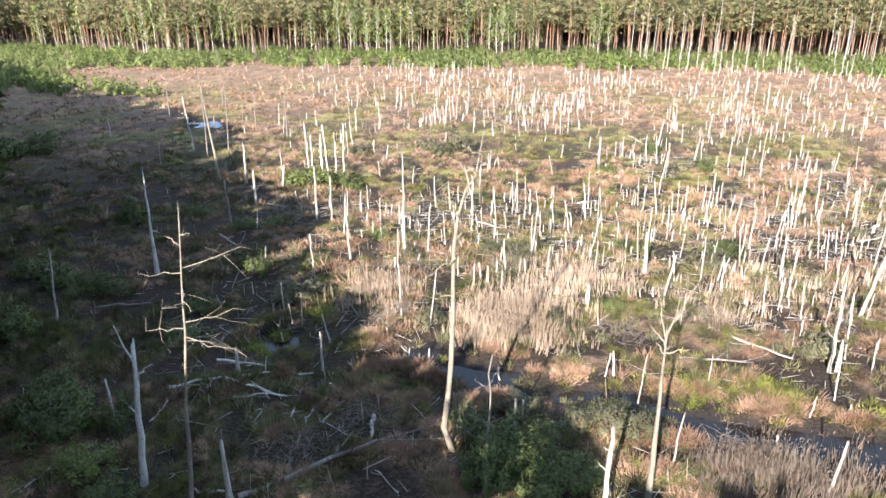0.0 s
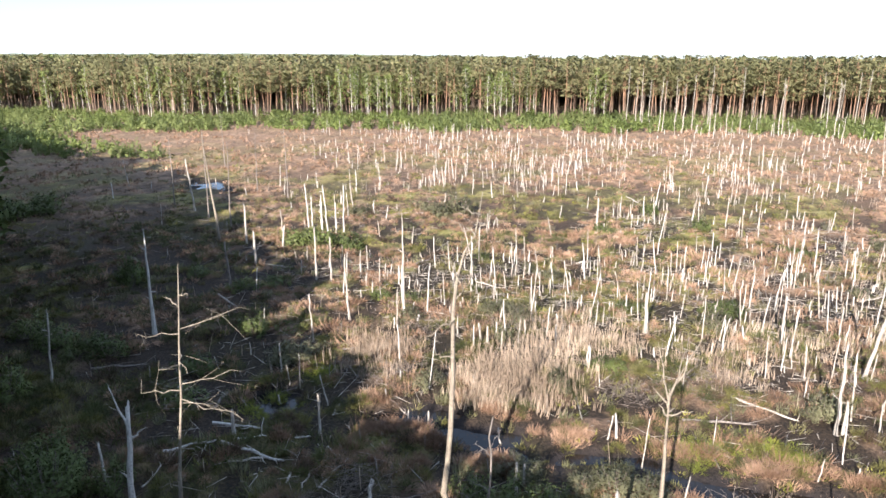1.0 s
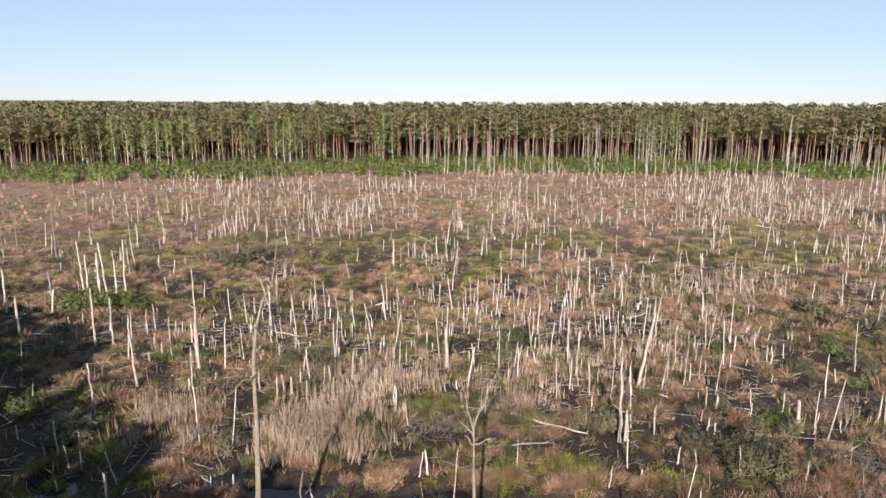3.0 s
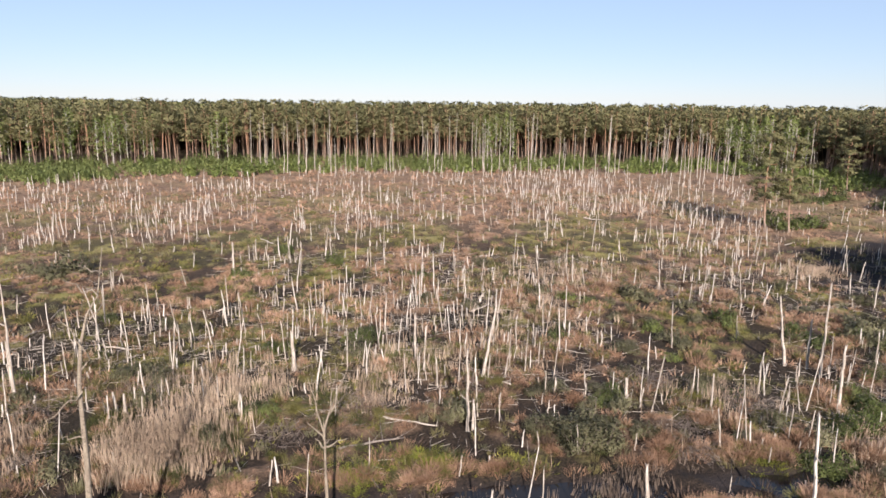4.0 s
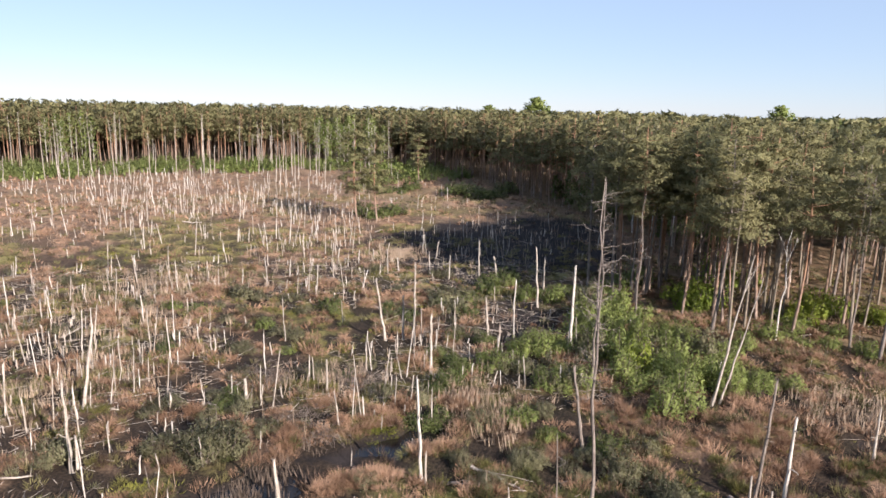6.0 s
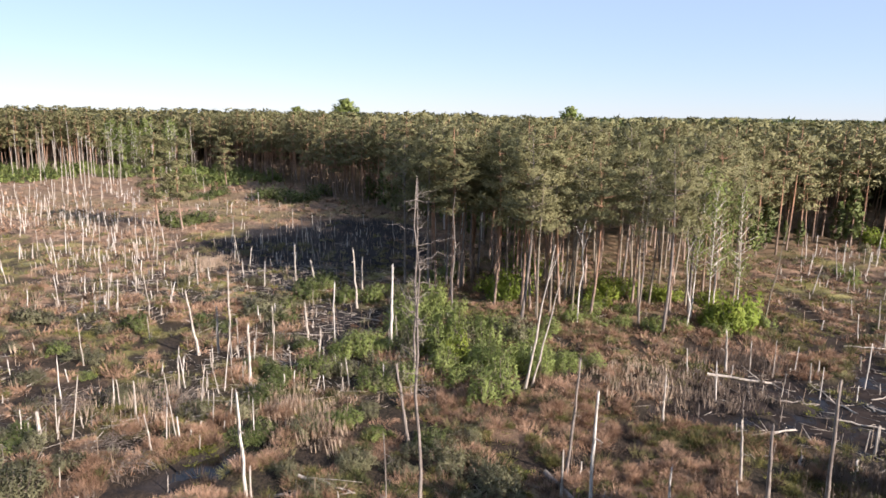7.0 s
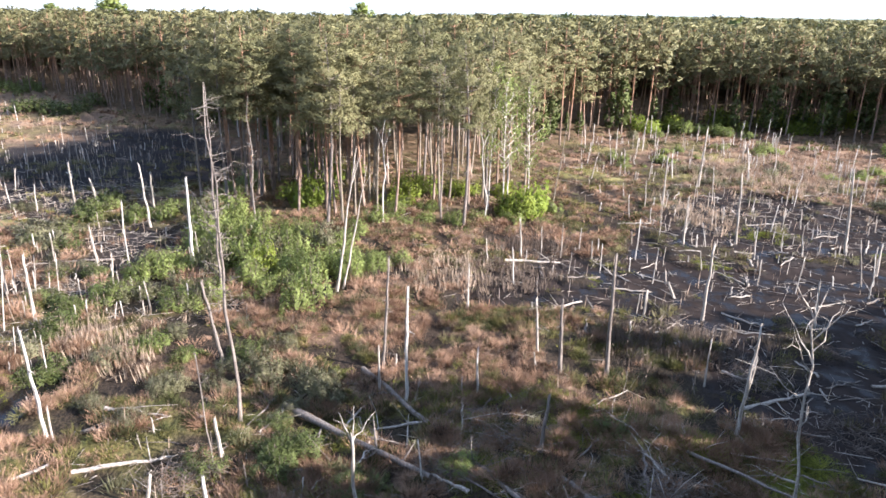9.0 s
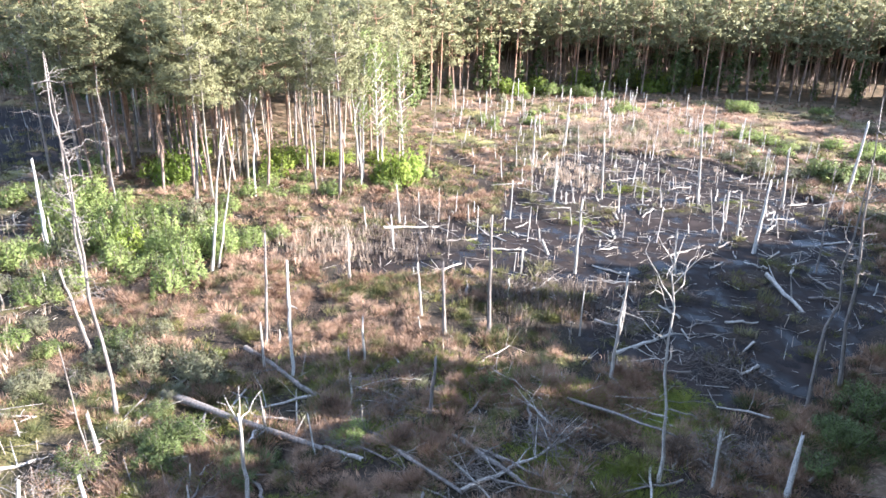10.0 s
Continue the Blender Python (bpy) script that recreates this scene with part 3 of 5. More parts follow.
plant(MID_BIRCHES, ids[rest & leafy & front], "birch_wood_edge", M_BIRCH, M_GREEN, "birches among the pines at the bog edge")
plant(FAR_PINES, ids[rest & ~front & (~leafy | (frng.random(len(FX)) < 0.6)) & ((FD < 26) | (frng.random(len(FX)) < 0.66))], "pine_wood", M_PINE, M_NEEDLE, "pine wood behind the bog", 0.92, 1.12)

# canopy beyond the planted trees, out to the horizon
bear = np.radians(np.concatenate([np.linspace(-60, 165, 560)]))
rad = np.concatenate([np.arange(120, 420, 4.0), 420 * 1.02 ** np.arange(1, 106)])
A, RR = np.meshgrid(bear, rad)
CX, CY = RR * np.sin(A), RR * np.cos(A)
CZ = 12.6 + 4.0 * fbm(CX, CY, 9, 61) + 3.0 * (fbm(CX, CY, 120, 62) - 0.5) + np.clip((RR - 400) / 2500, 0, 1) * 3
CZ += np.where(RR > 500, 7.0 * (value_noise(CX, CY, 34, 63) * value_noise(CX, CY, 90, 64) - 0.25), 0)
CZ -= dip(CX, CY)
far_in = -depth_in(CX, CY, CLEARING)
g = Geo()
na, nr = len(bear), len(rad)
idx = np.arange(na * nr).reshape(nr, na)
quads = np.stack([idx[:-1, :-1], idx[:-1, 1:], idx[1:, 1:], idx[1:, :-1]], -1)
ok = (far_in[:-1, :-1] > 62) & (far_in[1:, 1:] > 62)
g.add(np.stack([CX, CY, CZ], -1), quads[ok])
stuff("far_woods", g, M_CANOPY, "endless dark green wood reaching to the horizon", "woods")


tiny = Geo()
trng = np.random.default_rng(150)
for i in range(6):
    c = np.array([math.cos(i * 2.4) * 1.3, math.sin(i * 2.4) * 1.3, -1.5 + 0.75 * i]) * np.array([1 - 0.12 * i, 1 - 0.12 * i, 1])
    leaf_cards(tiny, clump_points(trng, c, (1.5, 1.5, 0.9), 9), 1.1, trng, 0.3, 1.6, heart=c * np.array([0.5, 0.5, 1]) - np.array([0, 0, 1]), slim=0.4)
fr = 240 + 760 * trng.random(5600) ** 1.1
fa = np.radians(trng.uniform(-38, 139, 5600))
fx, fy = fr * np.sin(fa), fr * np.cos(fa)
ok = -depth_in(fx, fy, CLEARING) > 60
fx, fy, fr = fx[ok], fy[ok], fr[ok]
fz = 16.6 + 3.6 * value_noise(fx, fy, 14, 65) + 2.5 * (value_noise(fx, fy, 90, 66) - 0.5) - np.clip((fr - 300) / 500, 0, 1) * 0.5 - dip(fx, fy)
fs = trng.uniform(0.8, 1.5, len(fx))
leafy_far = value_noise(fx, fy, 60, 67) > 0.68
for name, mat, sel, lab in (("distant_pine_crowns", M_NEEDLE, ~leafy_far, "distant pine crowns one behind the other"), ("distant_green_crowns", M_BUSH, leafy_far, "greener distant crowns among the pines")):
    stuff(name, spread(tiny.arrays(), np.stack([fx, fy, fz], -1)[sel], trng.uniform(0, 6.28, int(sel.sum())), fs[sel]), mat, lab, "woods")


# ---- shrubs ----
def shrub(seed, clumps, leaves, size, wide=1.3, tall=2.2):
    rng = np.random.default_rng(seed)
    stems, crown = Geo(), Geo()
    for i in range(clumps):
        a, rr = i * 2.4 + rng.uniform(-0.7, 0.7), wide * math.sqrt((i + 0.5) / clumps) * rng.uniform(0.6, 1.2)
        z = tall * rng.uniform(0.25, 0.85) * (1 - 0.3 * rr / wide)
        c = np.array([math.cos(a) * rr, math.sin(a) * rr, z])
        tube(stems, [(c[0] * 0.2, c[1] * 0.2, 0), c * np.array([0.7, 0.7, 0.6]), c + np.array([0, 0, 0.3])], [0.035, 0.025, 0.01], 3, cap=False)
        s = wide * rng.uniform(0.16, 0.36)
        leaf_cards(crown, clump_points(rng, c, (s, s, s * 1.9), leaves), size, rng, 0, 1.8, heart=c * np.array([0.7, 0.7, 0.8]), slim=0.32)
        leaf_cards(crown, clump_points(rng, c * np.array([1, 1, 0.5]), (s, s, s * 1.2), leaves // 2), size, rng, 0, 1.8, heart=c * np.array([0.6, 0.6, 0.4]), slim=0.32)
    return stems, crown


SHRUBS = [shrub(200 + i, 19 + 3 * i, leaves, size) for leaves, size in ((72, 0.09), (34, 0.125), (20, 0.17)) for i in range(4)]
shrub_meshes = {}
for key, mat in (("willow", M_WILLOW), ("bush", M_BUSH), ("lime", M_LIME), ("green", M_GREEN)):
    shrub_meshes[key] = [(s.mesh("stem", M_TWIG, True), c.mesh("foliage", mat)) for s, c in SHRUBS]
SHRUB_WORDS = {"willow": ("willow_bush", "grey-green willow bush standing in the dry sedge"),
               "bush": ("alder_bush", "dense dark green alder bush at the creek"),
               "lime": ("young_oak", "young tree with vivid lime green leaves"),
               "green": ("birch_sapling", "fresh green birch sapling thicket beside the pines")}
srng = np.random.default_rng(77)


def bush(kind, x, y, wide=1.4, tall=2.4):
    name, label = SHRUB_WORDS[kind]
    ob = thing(name, label, "bush", "bushes of the bog", at=(x, y, float(height(x, y)) - 0.05))
    far = math.hypot(x, y)
    kit = shrub_meshes[kind][int(srng.integers(4)) + (0 if far < 46 else 4 if far < 80 else 8)]
    ob.rotation_euler = (0, 0, srng.uniform(0, 6.28))
    ob.scale = (wide / 1.3, wide / 1.3, tall / 2.4)
    tagged(part("stem", kit[0], None, ob), "thin grey stems close together", kind="stuff")
    part("foliage", kit[1], None, ob)


def thicket(kind, x, y, spread_x, spread_y, n, wide, tall):
    """A loose stand of bushes of uneven height; kind may be several kinds to choose from."""
    for _ in range(n):
        s = srng.uniform(0.5, 1.25)
        one = kind if isinstance(kind, str) else kind[int(srng.integers(len(kind)))]
        bush(one, x + srng.normal() * spread_x * 0.5, y + srng.normal() * spread_y * 0.5, wide * (0.35 + 0.6 * s), tall * s)


# round the open bog
bush("willow", -11, 53, 2.0, 2.0); bush("willow", -12.6, 52.2, 1.4, 1.7)
thicket("willow", 6, 63, 2.5, 2.5, 4, 1.8, 2.4)
thicket("willow", 0, 107, 5, 3, 5, 2.4, 3.0)
thicket("bush", -19, 88, 4, 3, 5, 2.0, 2.4)
bush("bush", -21.6, 33.8, 2.3, 3.6); bush("bush", -23, 37, 1.9, 2.9); bush("green", -18.5, 30.4, 1.5, 2.2); bush("bush", -16.5, 28.5, 1.3, 1.6)
thicket("bush", 4.0, 30.6, 2.6, 1.8, 9, 1.6, 2.6); bush("bush", 6.6, 29.8, 1.7, 2.2); bush("bush", 4.4, 28.6, 1.6, 2.0); bush("bush", 1.5, 34, 1.3, 2.2)
bush("willow", 9.6, 34.6, 1.5, 1.9); bush("willow", 11.2, 34.2, 1.3, 1.7); bush("willow", 7.8, 34.6, 1.1, 1.5); bush("willow", 4.6, 36.4, 1.4, 1.8); bush("willow", -1, 48, 1.2, 1.8)
bush("bush", -33, 72, 1.5, 4.0); thicket("bush", -64, 104, 6, 14, 8, 3.0, 4.5); bush("willow", 24, 59, 1.8, 2.0)
thicket("bush", -34, 44, 3, 7, 6, 2.0, 3.0); thicket("bush", -26, 30, 2, 3, 4, 1.6, 2.4)
thicket("willow", 33, 37, 2.0, 1.6, 4, 1.4, 2.0); bush("willow", 75, 41, 2.2, 2.2); bush("willow", 78, 40, 1.8, 2.0)
thicket("willow", 63, 63, 3, 3, 4, 1.5, 2.0); thicket("bush", 124, 84, 6, 4, 6, 2.6, 3.2); thicket("bush", 168, 105, 9, 5, 6, 3.0, 3.2)
thicket("bush", 172, 84, 9, 7, 9, 3.2, 3.6); bush("willow", 47, 28, 1.5, 1.8); bush("willow", 46, 31, 1.3, 1.6)
for _ in range(46):
    ar, aa = srng.uniform(42, 120), radians(srng.uniform(-8, 70))
    x, y = ar * math.sin(aa), ar * math.cos(aa)
    if float(depth_in(x, y, CLEARING)) > 12 and float(wetness(x, y)) < -0.5:
        thicket("willow" if srng.random() < 0.75 else "bush", x, y, 1.6, 1.6, int(srng.integers(1, 4)), srng.uniform(0.8, 1.6), srng.uniform(1.0, 2.1))
for _ in range(16):
    bush("bush", srng.uniform(-38, -14), srng.uniform(30, 75), srng.uniform(0.9, 1.8), srng.uniform(1.0, 2.4))
for _ in range(78):
    ar, aa = srng.uniform(34, 90), radians(srng.uniform(36, 84))
    x, y = ar * math.sin(aa), ar * math.cos(aa)
    if float(depth_in(x, y, CLEARING)) > 6 and float(wetness(x, y)) < -0.5 and float(depth_in(x, y, HOLLOW)) < -1:
        thicket("willow" if srng.random() < 0.6 else "green" if srng.random() < 0.4 else "bush", x, y, 1.2, 1.2, int(srng.integers(1, 3)), srng.uniform(0.8, 1.5), srng.uniform(0.8, 1.5))
# low dark bushes between the creek and the pine spit
thicket("bush", 44.6, 24.8, 2, 2, 4, 1.4, 1.8); thicket("bush", 53, 28.5, 3, 2, 6, 1.4, 1.7); thicket("willow", 71, 38.8, 4, 3, 6, 1.6, 1.6); thicket("bush", 59, 31, 4, 3, 6, 1.3, 1.5); thicket("willow", 31.3, 35.5, 1.6, 1.4, 4, 1.4, 1.9)
# before the pine spit
MIXED = ("green", "green", "green", "willow")
thicket(MIXED, 66, 23, 7, 3.5, 12, 1.5, 2.6); thicket(MIXED, 78, 21, 6, 4, 12, 1.6, 3.8); thicket(MIXED, 61, 11, 5, 5, 16, 1.5, 3.4); thicket(MIXED, 69, 15, 8, 7, 20, 1.6, 4.0); thicket(MIXED, 84, 30, 6, 6, 10, 1.4, 2.4); thicket(MIXED, 57, 17, 4, 6, 8, 1.3, 2.0); thicket(MIXED, 72, 8, 5, 4, 8, 1.4, 2.2)
bush("lime", 62.8, 14.2, 1.6, 4.4); thicket("green", 66, 4.5, 3.0, 3, 8, 1.8, 2.8); thicket("bush", 83, 38, 5, 3, 7, 1.8, 2.8)
thicket("green", 59, 25, 3, 2.5, 5, 1.4, 1.8); bush("willow", 43.5, 10.2, 1.5, 2.8); bush("willow", 42.4, 9.6, 1.2, 2.2)
thicket("bush", 34, 7, 2.2, 1.5, 5, 1.3, 1.7); bush("bush", 46, 12, 1.2, 1.9); bush("willow", 34, 24, 1.0, 1.1)
thicket("lime", 92, 0, 3, 6, 5, 2.0, 3.5); thicket("lime", 84, -12, 2.2, 3, 6, 2.2, 5.2); thicket("green", 81, -6, 1.6, 10, 14, 1.4, 2.0)
thicket("lime", 103, 12, 4, 4, 4, 2.2, 4.0); thicket("lime", 91, 13, 4, 3, 8, 2.0, 4.2); thicket("green", 96, 24, 5, 3, 6, 2.0, 3.0); thicket("green", 88, 2, 5, 9, 8, 1.5, 1.6); thicket("lime", 96, -8, 4, 4, 4, 1.8, 3.0); thicket("green", 86, -17, 2, 2, 4, 1.4, 2.2)
thicket("lime", 150, -50, 4, 10, 5, 2.4, 4.5); thicket("green", 146, -62, 4, 6, 8, 2.2, 3.2); thicket("lime", 158, -88, 6, 18, 22, 2.8, 5.0); thicket("lime", 152, -78, 5, 8, 8, 2.2, 3.6)
thicket("green", 122, -88, 5, 4, 6, 2.0, 2.4); thicket("willow", 82, -63, 5, 3, 6, 1.8, 2.0); thicket("willow", 108, -45, 9, 6, 8, 1.4, 1.3)

for _ in range(48):
    x, y = srng.uniform(84, 145), srng.uniform(-105, -28)
    if float(depth_in(x, y, CLEARING)) > 3:
        thicket("green" if srng.random() < 0.5 else "willow", x, y, 2.0, 2.0, int(srng.integers(1, 4)), srng.uniform(0.9, 1.8), srng.uniform(0.9, 2.0))
thicket("willow", 41, 5.5, 1.6, 1.4, 4, 1.3, 1.8); thicket("bush", 35, 8.5, 1.8, 1.5, 5, 1.2, 1.5); thicket("bush", 30.5, 3, 1.6, 1.4, 4, 1.0, 1.2); thicket("green", 33, -2.5, 1.5, 1.5, 3, 0.9, 1.0); bush("bush", 36.5, -12, 1.1, 1.2)
thicket("bush", 76, -70, 4, 4, 8, 2.2, 3.0); thicket("bush", 26.6, -29, 2.2, 2.2, 6, 1.2, 1.6); thicket("bush", 29, -33, 2.5, 2, 5, 1.4, 2.0); bush("bush", 25.3, -26.1, 1.1, 1.3)
thicket("green", 86, -84, 6, 5, 8, 2.2, 2.6); thicket("green", 95, -73, 5, 4, 6, 2.0, 2.0); thicket("willow", 59, -61, 3, 3, 4, 1.5, 1.6)

# belt of young growth along the far wood
brng = np.random.default_rng(88)
bx, by = brng.uniform(-200, 240, 9000), brng.uniform(90, 300, 9000)
bd = depth_in(bx, by, CLEARING)
belt_wide = 46 - 26 * np.clip((bx - 150) / 60, 0, 1) + 14 * (value_noise(bx, by, 25, 71) - 0.5)
keep = (bd > -6) & (bd < belt_wide) & (by > 150 - bx * 0.2) & (bx > -190) & (by + bx * 0.9 > 190 - 130 * (bx < 60))
bx, by = bx[keep][:1900], by[keep][:1900]
small = [(s.arrays(), c.arrays()) for s, c in [shrub(220 + i, 8, 12, 0.30) for i in range(3)]]
for name, mat, pick, lab in (("sapling_belt", M_BELT, 0, "belt of fresh green saplings before the far wood"), ("bush_belt", M_GREEN, 1, "darker bushes in the sapling belt")):
    g = Geo()
    sel = (value_noise(bx, by, 18, 72) > 0.6) == bool(pick)
    xs, ys = bx[sel], by[sel]
    g.add(*spread(small[pick][1], np.stack([xs, ys, height(xs, ys)], -1), brng.uniform(0, 6.28, len(xs)), brng.uniform(0.9, 1.7, len(xs)), brng.uniform(0.65, 2.0, len(xs))).arrays())
    stuff(name, g, mat, lab, "saplings")


# ---- dead trees ----
drng = np.random.default_rng(300)


def bent(x0, tip, segments, wob, rng):
    k = np.linspace(0, 1, segments)
    p = np.outer(1 - k, x0) + np.outer(k, tip)
    p[1:-1] += rng.normal(size=(segments - 2, 3)) * wob
    return p


def snag(x, y, tall, radius, lean=(0.0, 0.0), mat=None, label="", branches=(), wob=0.03, name="snag"):
    """A dead trunk with a broken top; branches: (height, bearing, length, rise) each a part of its own."""
    rng = np.random.default_rng(int(abs(x * 131 + y * 17)) + 5)
    z = float(height(x, y))
    ob = thing(name, label or "bleached dead birch trunk with a broken top", "dead tree", "dead trees of the bog", at=(x, y, z))
    g = Geo()
    n = 5 if tall < 4 else 9
    line = bent(np.array([0, 0, -0.25]), np.array([lean[0], lean[1], tall]), n, wob * min(1, tall / 5), rng)
    k = np.linspace(0, 1, n)
    taper = 1.2 - 0.55 * k if tall < 9 else 1.25 - 1.0 * k
    taper[0] *= 1.25
    tube(g, line, 0.74 * radius * taper, 9, rng, min(0.5, tall * 0.09))
    part("trunk", g, mat or M_SNAG, ob)
    if not branches and tall > 3.5:
        branches = [(tall * rng.uniform(0.35, 0.95), rng.uniform(0, 360), rng.uniform(0.2, 0.7), rng.uniform(-0.1, 0.4)) for _ in range(int(rng.integers(2, 5)))]
    for zb, brg, ln, rise in branches:
        p = np.array([np.interp(zb, line[:, 2], line[:, i]) for i in range(3)])
        a = radians(brg)
        tip = p + np.array([math.sin(a) * ln, math.cos(a) * ln, rise])
        g = Geo()
        limb = bent(p, tip, 6, ln * 0.05, rng)
        tube(g, limb, np.linspace(max(0.032 if len(branches) > 14 else 0.02, radius * (0.16 if len(branches) > 14 else 0.32)), 0.01, 6), 4 if len(branches) > 14 else 5, rng)
        for j in range(int(2 + ln * 1.2)):
            q = limb[rng.integers(1, 6)]
            d = rng.normal(size=3) * 0.3 * ln + (tip - p) * 0.15
            tube(g, [q, q + d * 0.5 + rng.normal(size=3) * 0.05, q + d], [0.014, 0.01, 0.005], 3, cap=False)
        part("branch", g, mat or M_SNAG, ob)
    return ob


def random_branches(lo, hi, n, length, rng, droop=0.1):
    return [(rng.uniform(lo, hi), rng.uniform(0, 360), rng.uniform(0.4, 1.0) * length, rng.uniform(-0.3, 0.5) * length + droop) for _ in range(n)]


TALL = "tall bare dead tree with thin broken branches"
snag(-12.2, 28.0, 15.0, 0.12, (1.3, 0), M_TAN, "slim tan dead conifer with bare side branches", [(12.4, 70, 3.0, 0.5), (12.2, 250, 1.6, 0.2), (11.6, 150, 1.5, -0.6), (9.9, 80, 2.6, 0.4), (9.6, 280, 1.9, -0.3), (9.2, 100, 2.8, -0.7), (9.0, 60, 2.2, -1.0), (13.4, 300, 0.8, 0.3), (10.8, 200, 1.2, 0.3), (13.9, 120, 0.6, 0.2)] + random_branches(2, 8, 7, 0.5, drng), 0.06)
snag(-15.2, 29.8, 8.0, 0.20, (0.6, 0), M_BIRCH, "thick peeling birch snag with one raised limb", [(6.9, 290, 0.9, 2.0), (6.3, 80, 0.8, 0.6), (4.2, 260, 0.4, 0.5)])
snag(-25.2, 58.1, 9.2, 0.21, (0.0, 0), M_BIRCH)
snag(-28.8, 47.8, 5.6, 0.11, (0.5, 0)); snag(-18.9, 35.1, 2.8, 0.12, (-0.2, 0)); snag(-10.4, 28.4, 3.5, 0.18, (-0.1, 0))
snag(-13.2, 40.3, 1.9, 0.17, (0, 0)); snag(-7.9, 41.1, 2.8, 0.11, (0, 0)); snag(-11, 56.5, 4.0, 0.09, (-0.2, 0))
snag(2.4, 30.7, 6.8, 0.08, (0, 0), M_GREYWOOD, "small dead tree with crooked grey branches", [(2.2, 280, 1.6, 0.6), (1.2, 250, 1.4, 0.1), (3.0, 290, 1.2, 0.4), (5.4, 60, 0.6, 0.8), (4.9, 270, 0.8, 0.7), (1.0, 80, 0.8, -0.2)], 0.12)
snag(7.9, 28.2, 4.4, 0.18, (0.1, 0)); snag(12.1, 31.1, 3.1, 0.06, (0.3, 0)); snag(4.1, 34.3, 2.2, 0.12); snag(4.7, 35.7, 1.3, 0.11)
snag(10.3, 28.9, 9.2, 0.18, (-0.1, 0), M_TAN, "tall dead tree forking into pale crooked limbs", [(8.9, 80, 1.4, 3.0), (8.8, 280, 0.7, 2.9), (8.2, 95, 1.1, 0.2), (9.0, 100, 0.5, 1.7), (8.5, 300, 0.8, 0.9), (9.1, 60, 0.9, 2.2)] + random_branches(5, 8.5, 4, 0.6, drng))
snag(19.2, 28.9, 3.1, 0.10, (0.4, 0)); snag(25.6, 41.2, 6.2, 0.14, (-0.1, 0.1)); snag(26.1, 41.3, 2.3, 0.12)
snag(-3.5, 61.9, 9.7, 0.17, (-0.1, 0)); snag(-28.6, 88.4, 14.0, 0.2, (-1.2, 0), M_TAN, TALL, random_branches(7, 13, 6, 1.0, drng)); snag(-21.9, 70, 4.9, 0.16, (-0.3, 0), M_GREYWOOD)
snag(-38.5, 108.3, 8.0, 0.17, (-0.8, 0)); snag(-25.4, 89.2, 5.0, 0.18); snag(-21.7, 79.2, 3.8, 0.19); snag(-20.2, 86.5, 2.9, 0.17, (0.4, 0))
snag(-13.7, 73.9, 5.7, 0.14); snag(-12.1, 73.9, 4.6, 0.13); snag(-8.6, 61.9, 5.5, 0.12, (-0.3, 0)); snag(18, 58.6, 3.7, 0.25, (-0.1, 0), None, "stout bleached stump, bark peeling off")
snag(28.5, 55.4, 4.1, 0.15); snag(31.8, 49, 6.4, 0.17, (1.3, 0)); snag(3.8, 55.3, 1.5, 0.16); snag(3.3, 55.9, 1.5, 0.15, (-0.2, 0)); snag(21.1, 94, 4.7, 0.2)
for i in range(7):
    snag(-18.5 + i * 0.8 + drng.uniform(-0.4, 0.4), 95 + drng.uniform(-3, 4), drng.uniform(3.5, 7), 0.13, (drng.normal() * 0.3, 0), M_BIRCH)
for bx_, by_, h_ in ((-30, 98, 12), (-35, 104, 13), (-43, 112, 11), (-26, 118, 12), (-33, 125, 10), (-46, 150, 12)):
    snag(bx_, by_, h_, 0.12, (drng.normal() * 0.4, 0), M_GREYWOOD, TALL, random_branches(h_ * 0.5, h_ * 0.95, 6, 0.9, drng))
# the curved tree by the creek
curve = thing("curved_dead_tree", "tall curved dead trunk, swept at its foot, bare limbs above", "dead tree", "dead trees of the bog", at=(0.6, 32.6, float(height(0.6, 32.6))))
g = Geo()
CURVE = [(0.0, -0.2), (-0.5, 1.5), (-0.3, 3.2), (-0.15, 5.0), (-0.05, 8.0), (-0.05, 11.4), (0.15, 13.2), (0.5, 14.5), (1.0, 15.3), (1.35, 17.4)]
tube(g, [(dx, 0.05 * dz, dz) for dx, dz in CURVE], [0.19, 0.16, 0.145, 0.135, 0.12, 0.10, 0.08, 0.05, 0.032, 0.012], 10, drng)
part("trunk", g, M_TAN, curve)
for zb, xb, ln, rise in ((11.2, 0.05, -1.5, -1.0), (13.0, 0.3, -0.9, 1.6), (14.4, 0.6, 0.8, 1.0), (15.4, 1.0, -1.3, 0.8), (9.0, 0.0, -1.1, 0.2), (12.2, 0.1, 0.7, 1.2), (0.4, 0.1, 0.6, 1.2), (15.9, 1.2, 0.7, 0.7), (16.4, 1.2, -0.9, 0.6)):
    g = Geo()
    limb = bent(np.array([xb, 0.3, zb]), np.array([xb + ln, 0.3 + drng.normal() * 0.3, zb + rise]), 6, 0.09, drng)
    tube(g, limb, np.linspace(0.045, 0.012, 6), 5, drng)
    part("branch", g, M_TAN, curve)
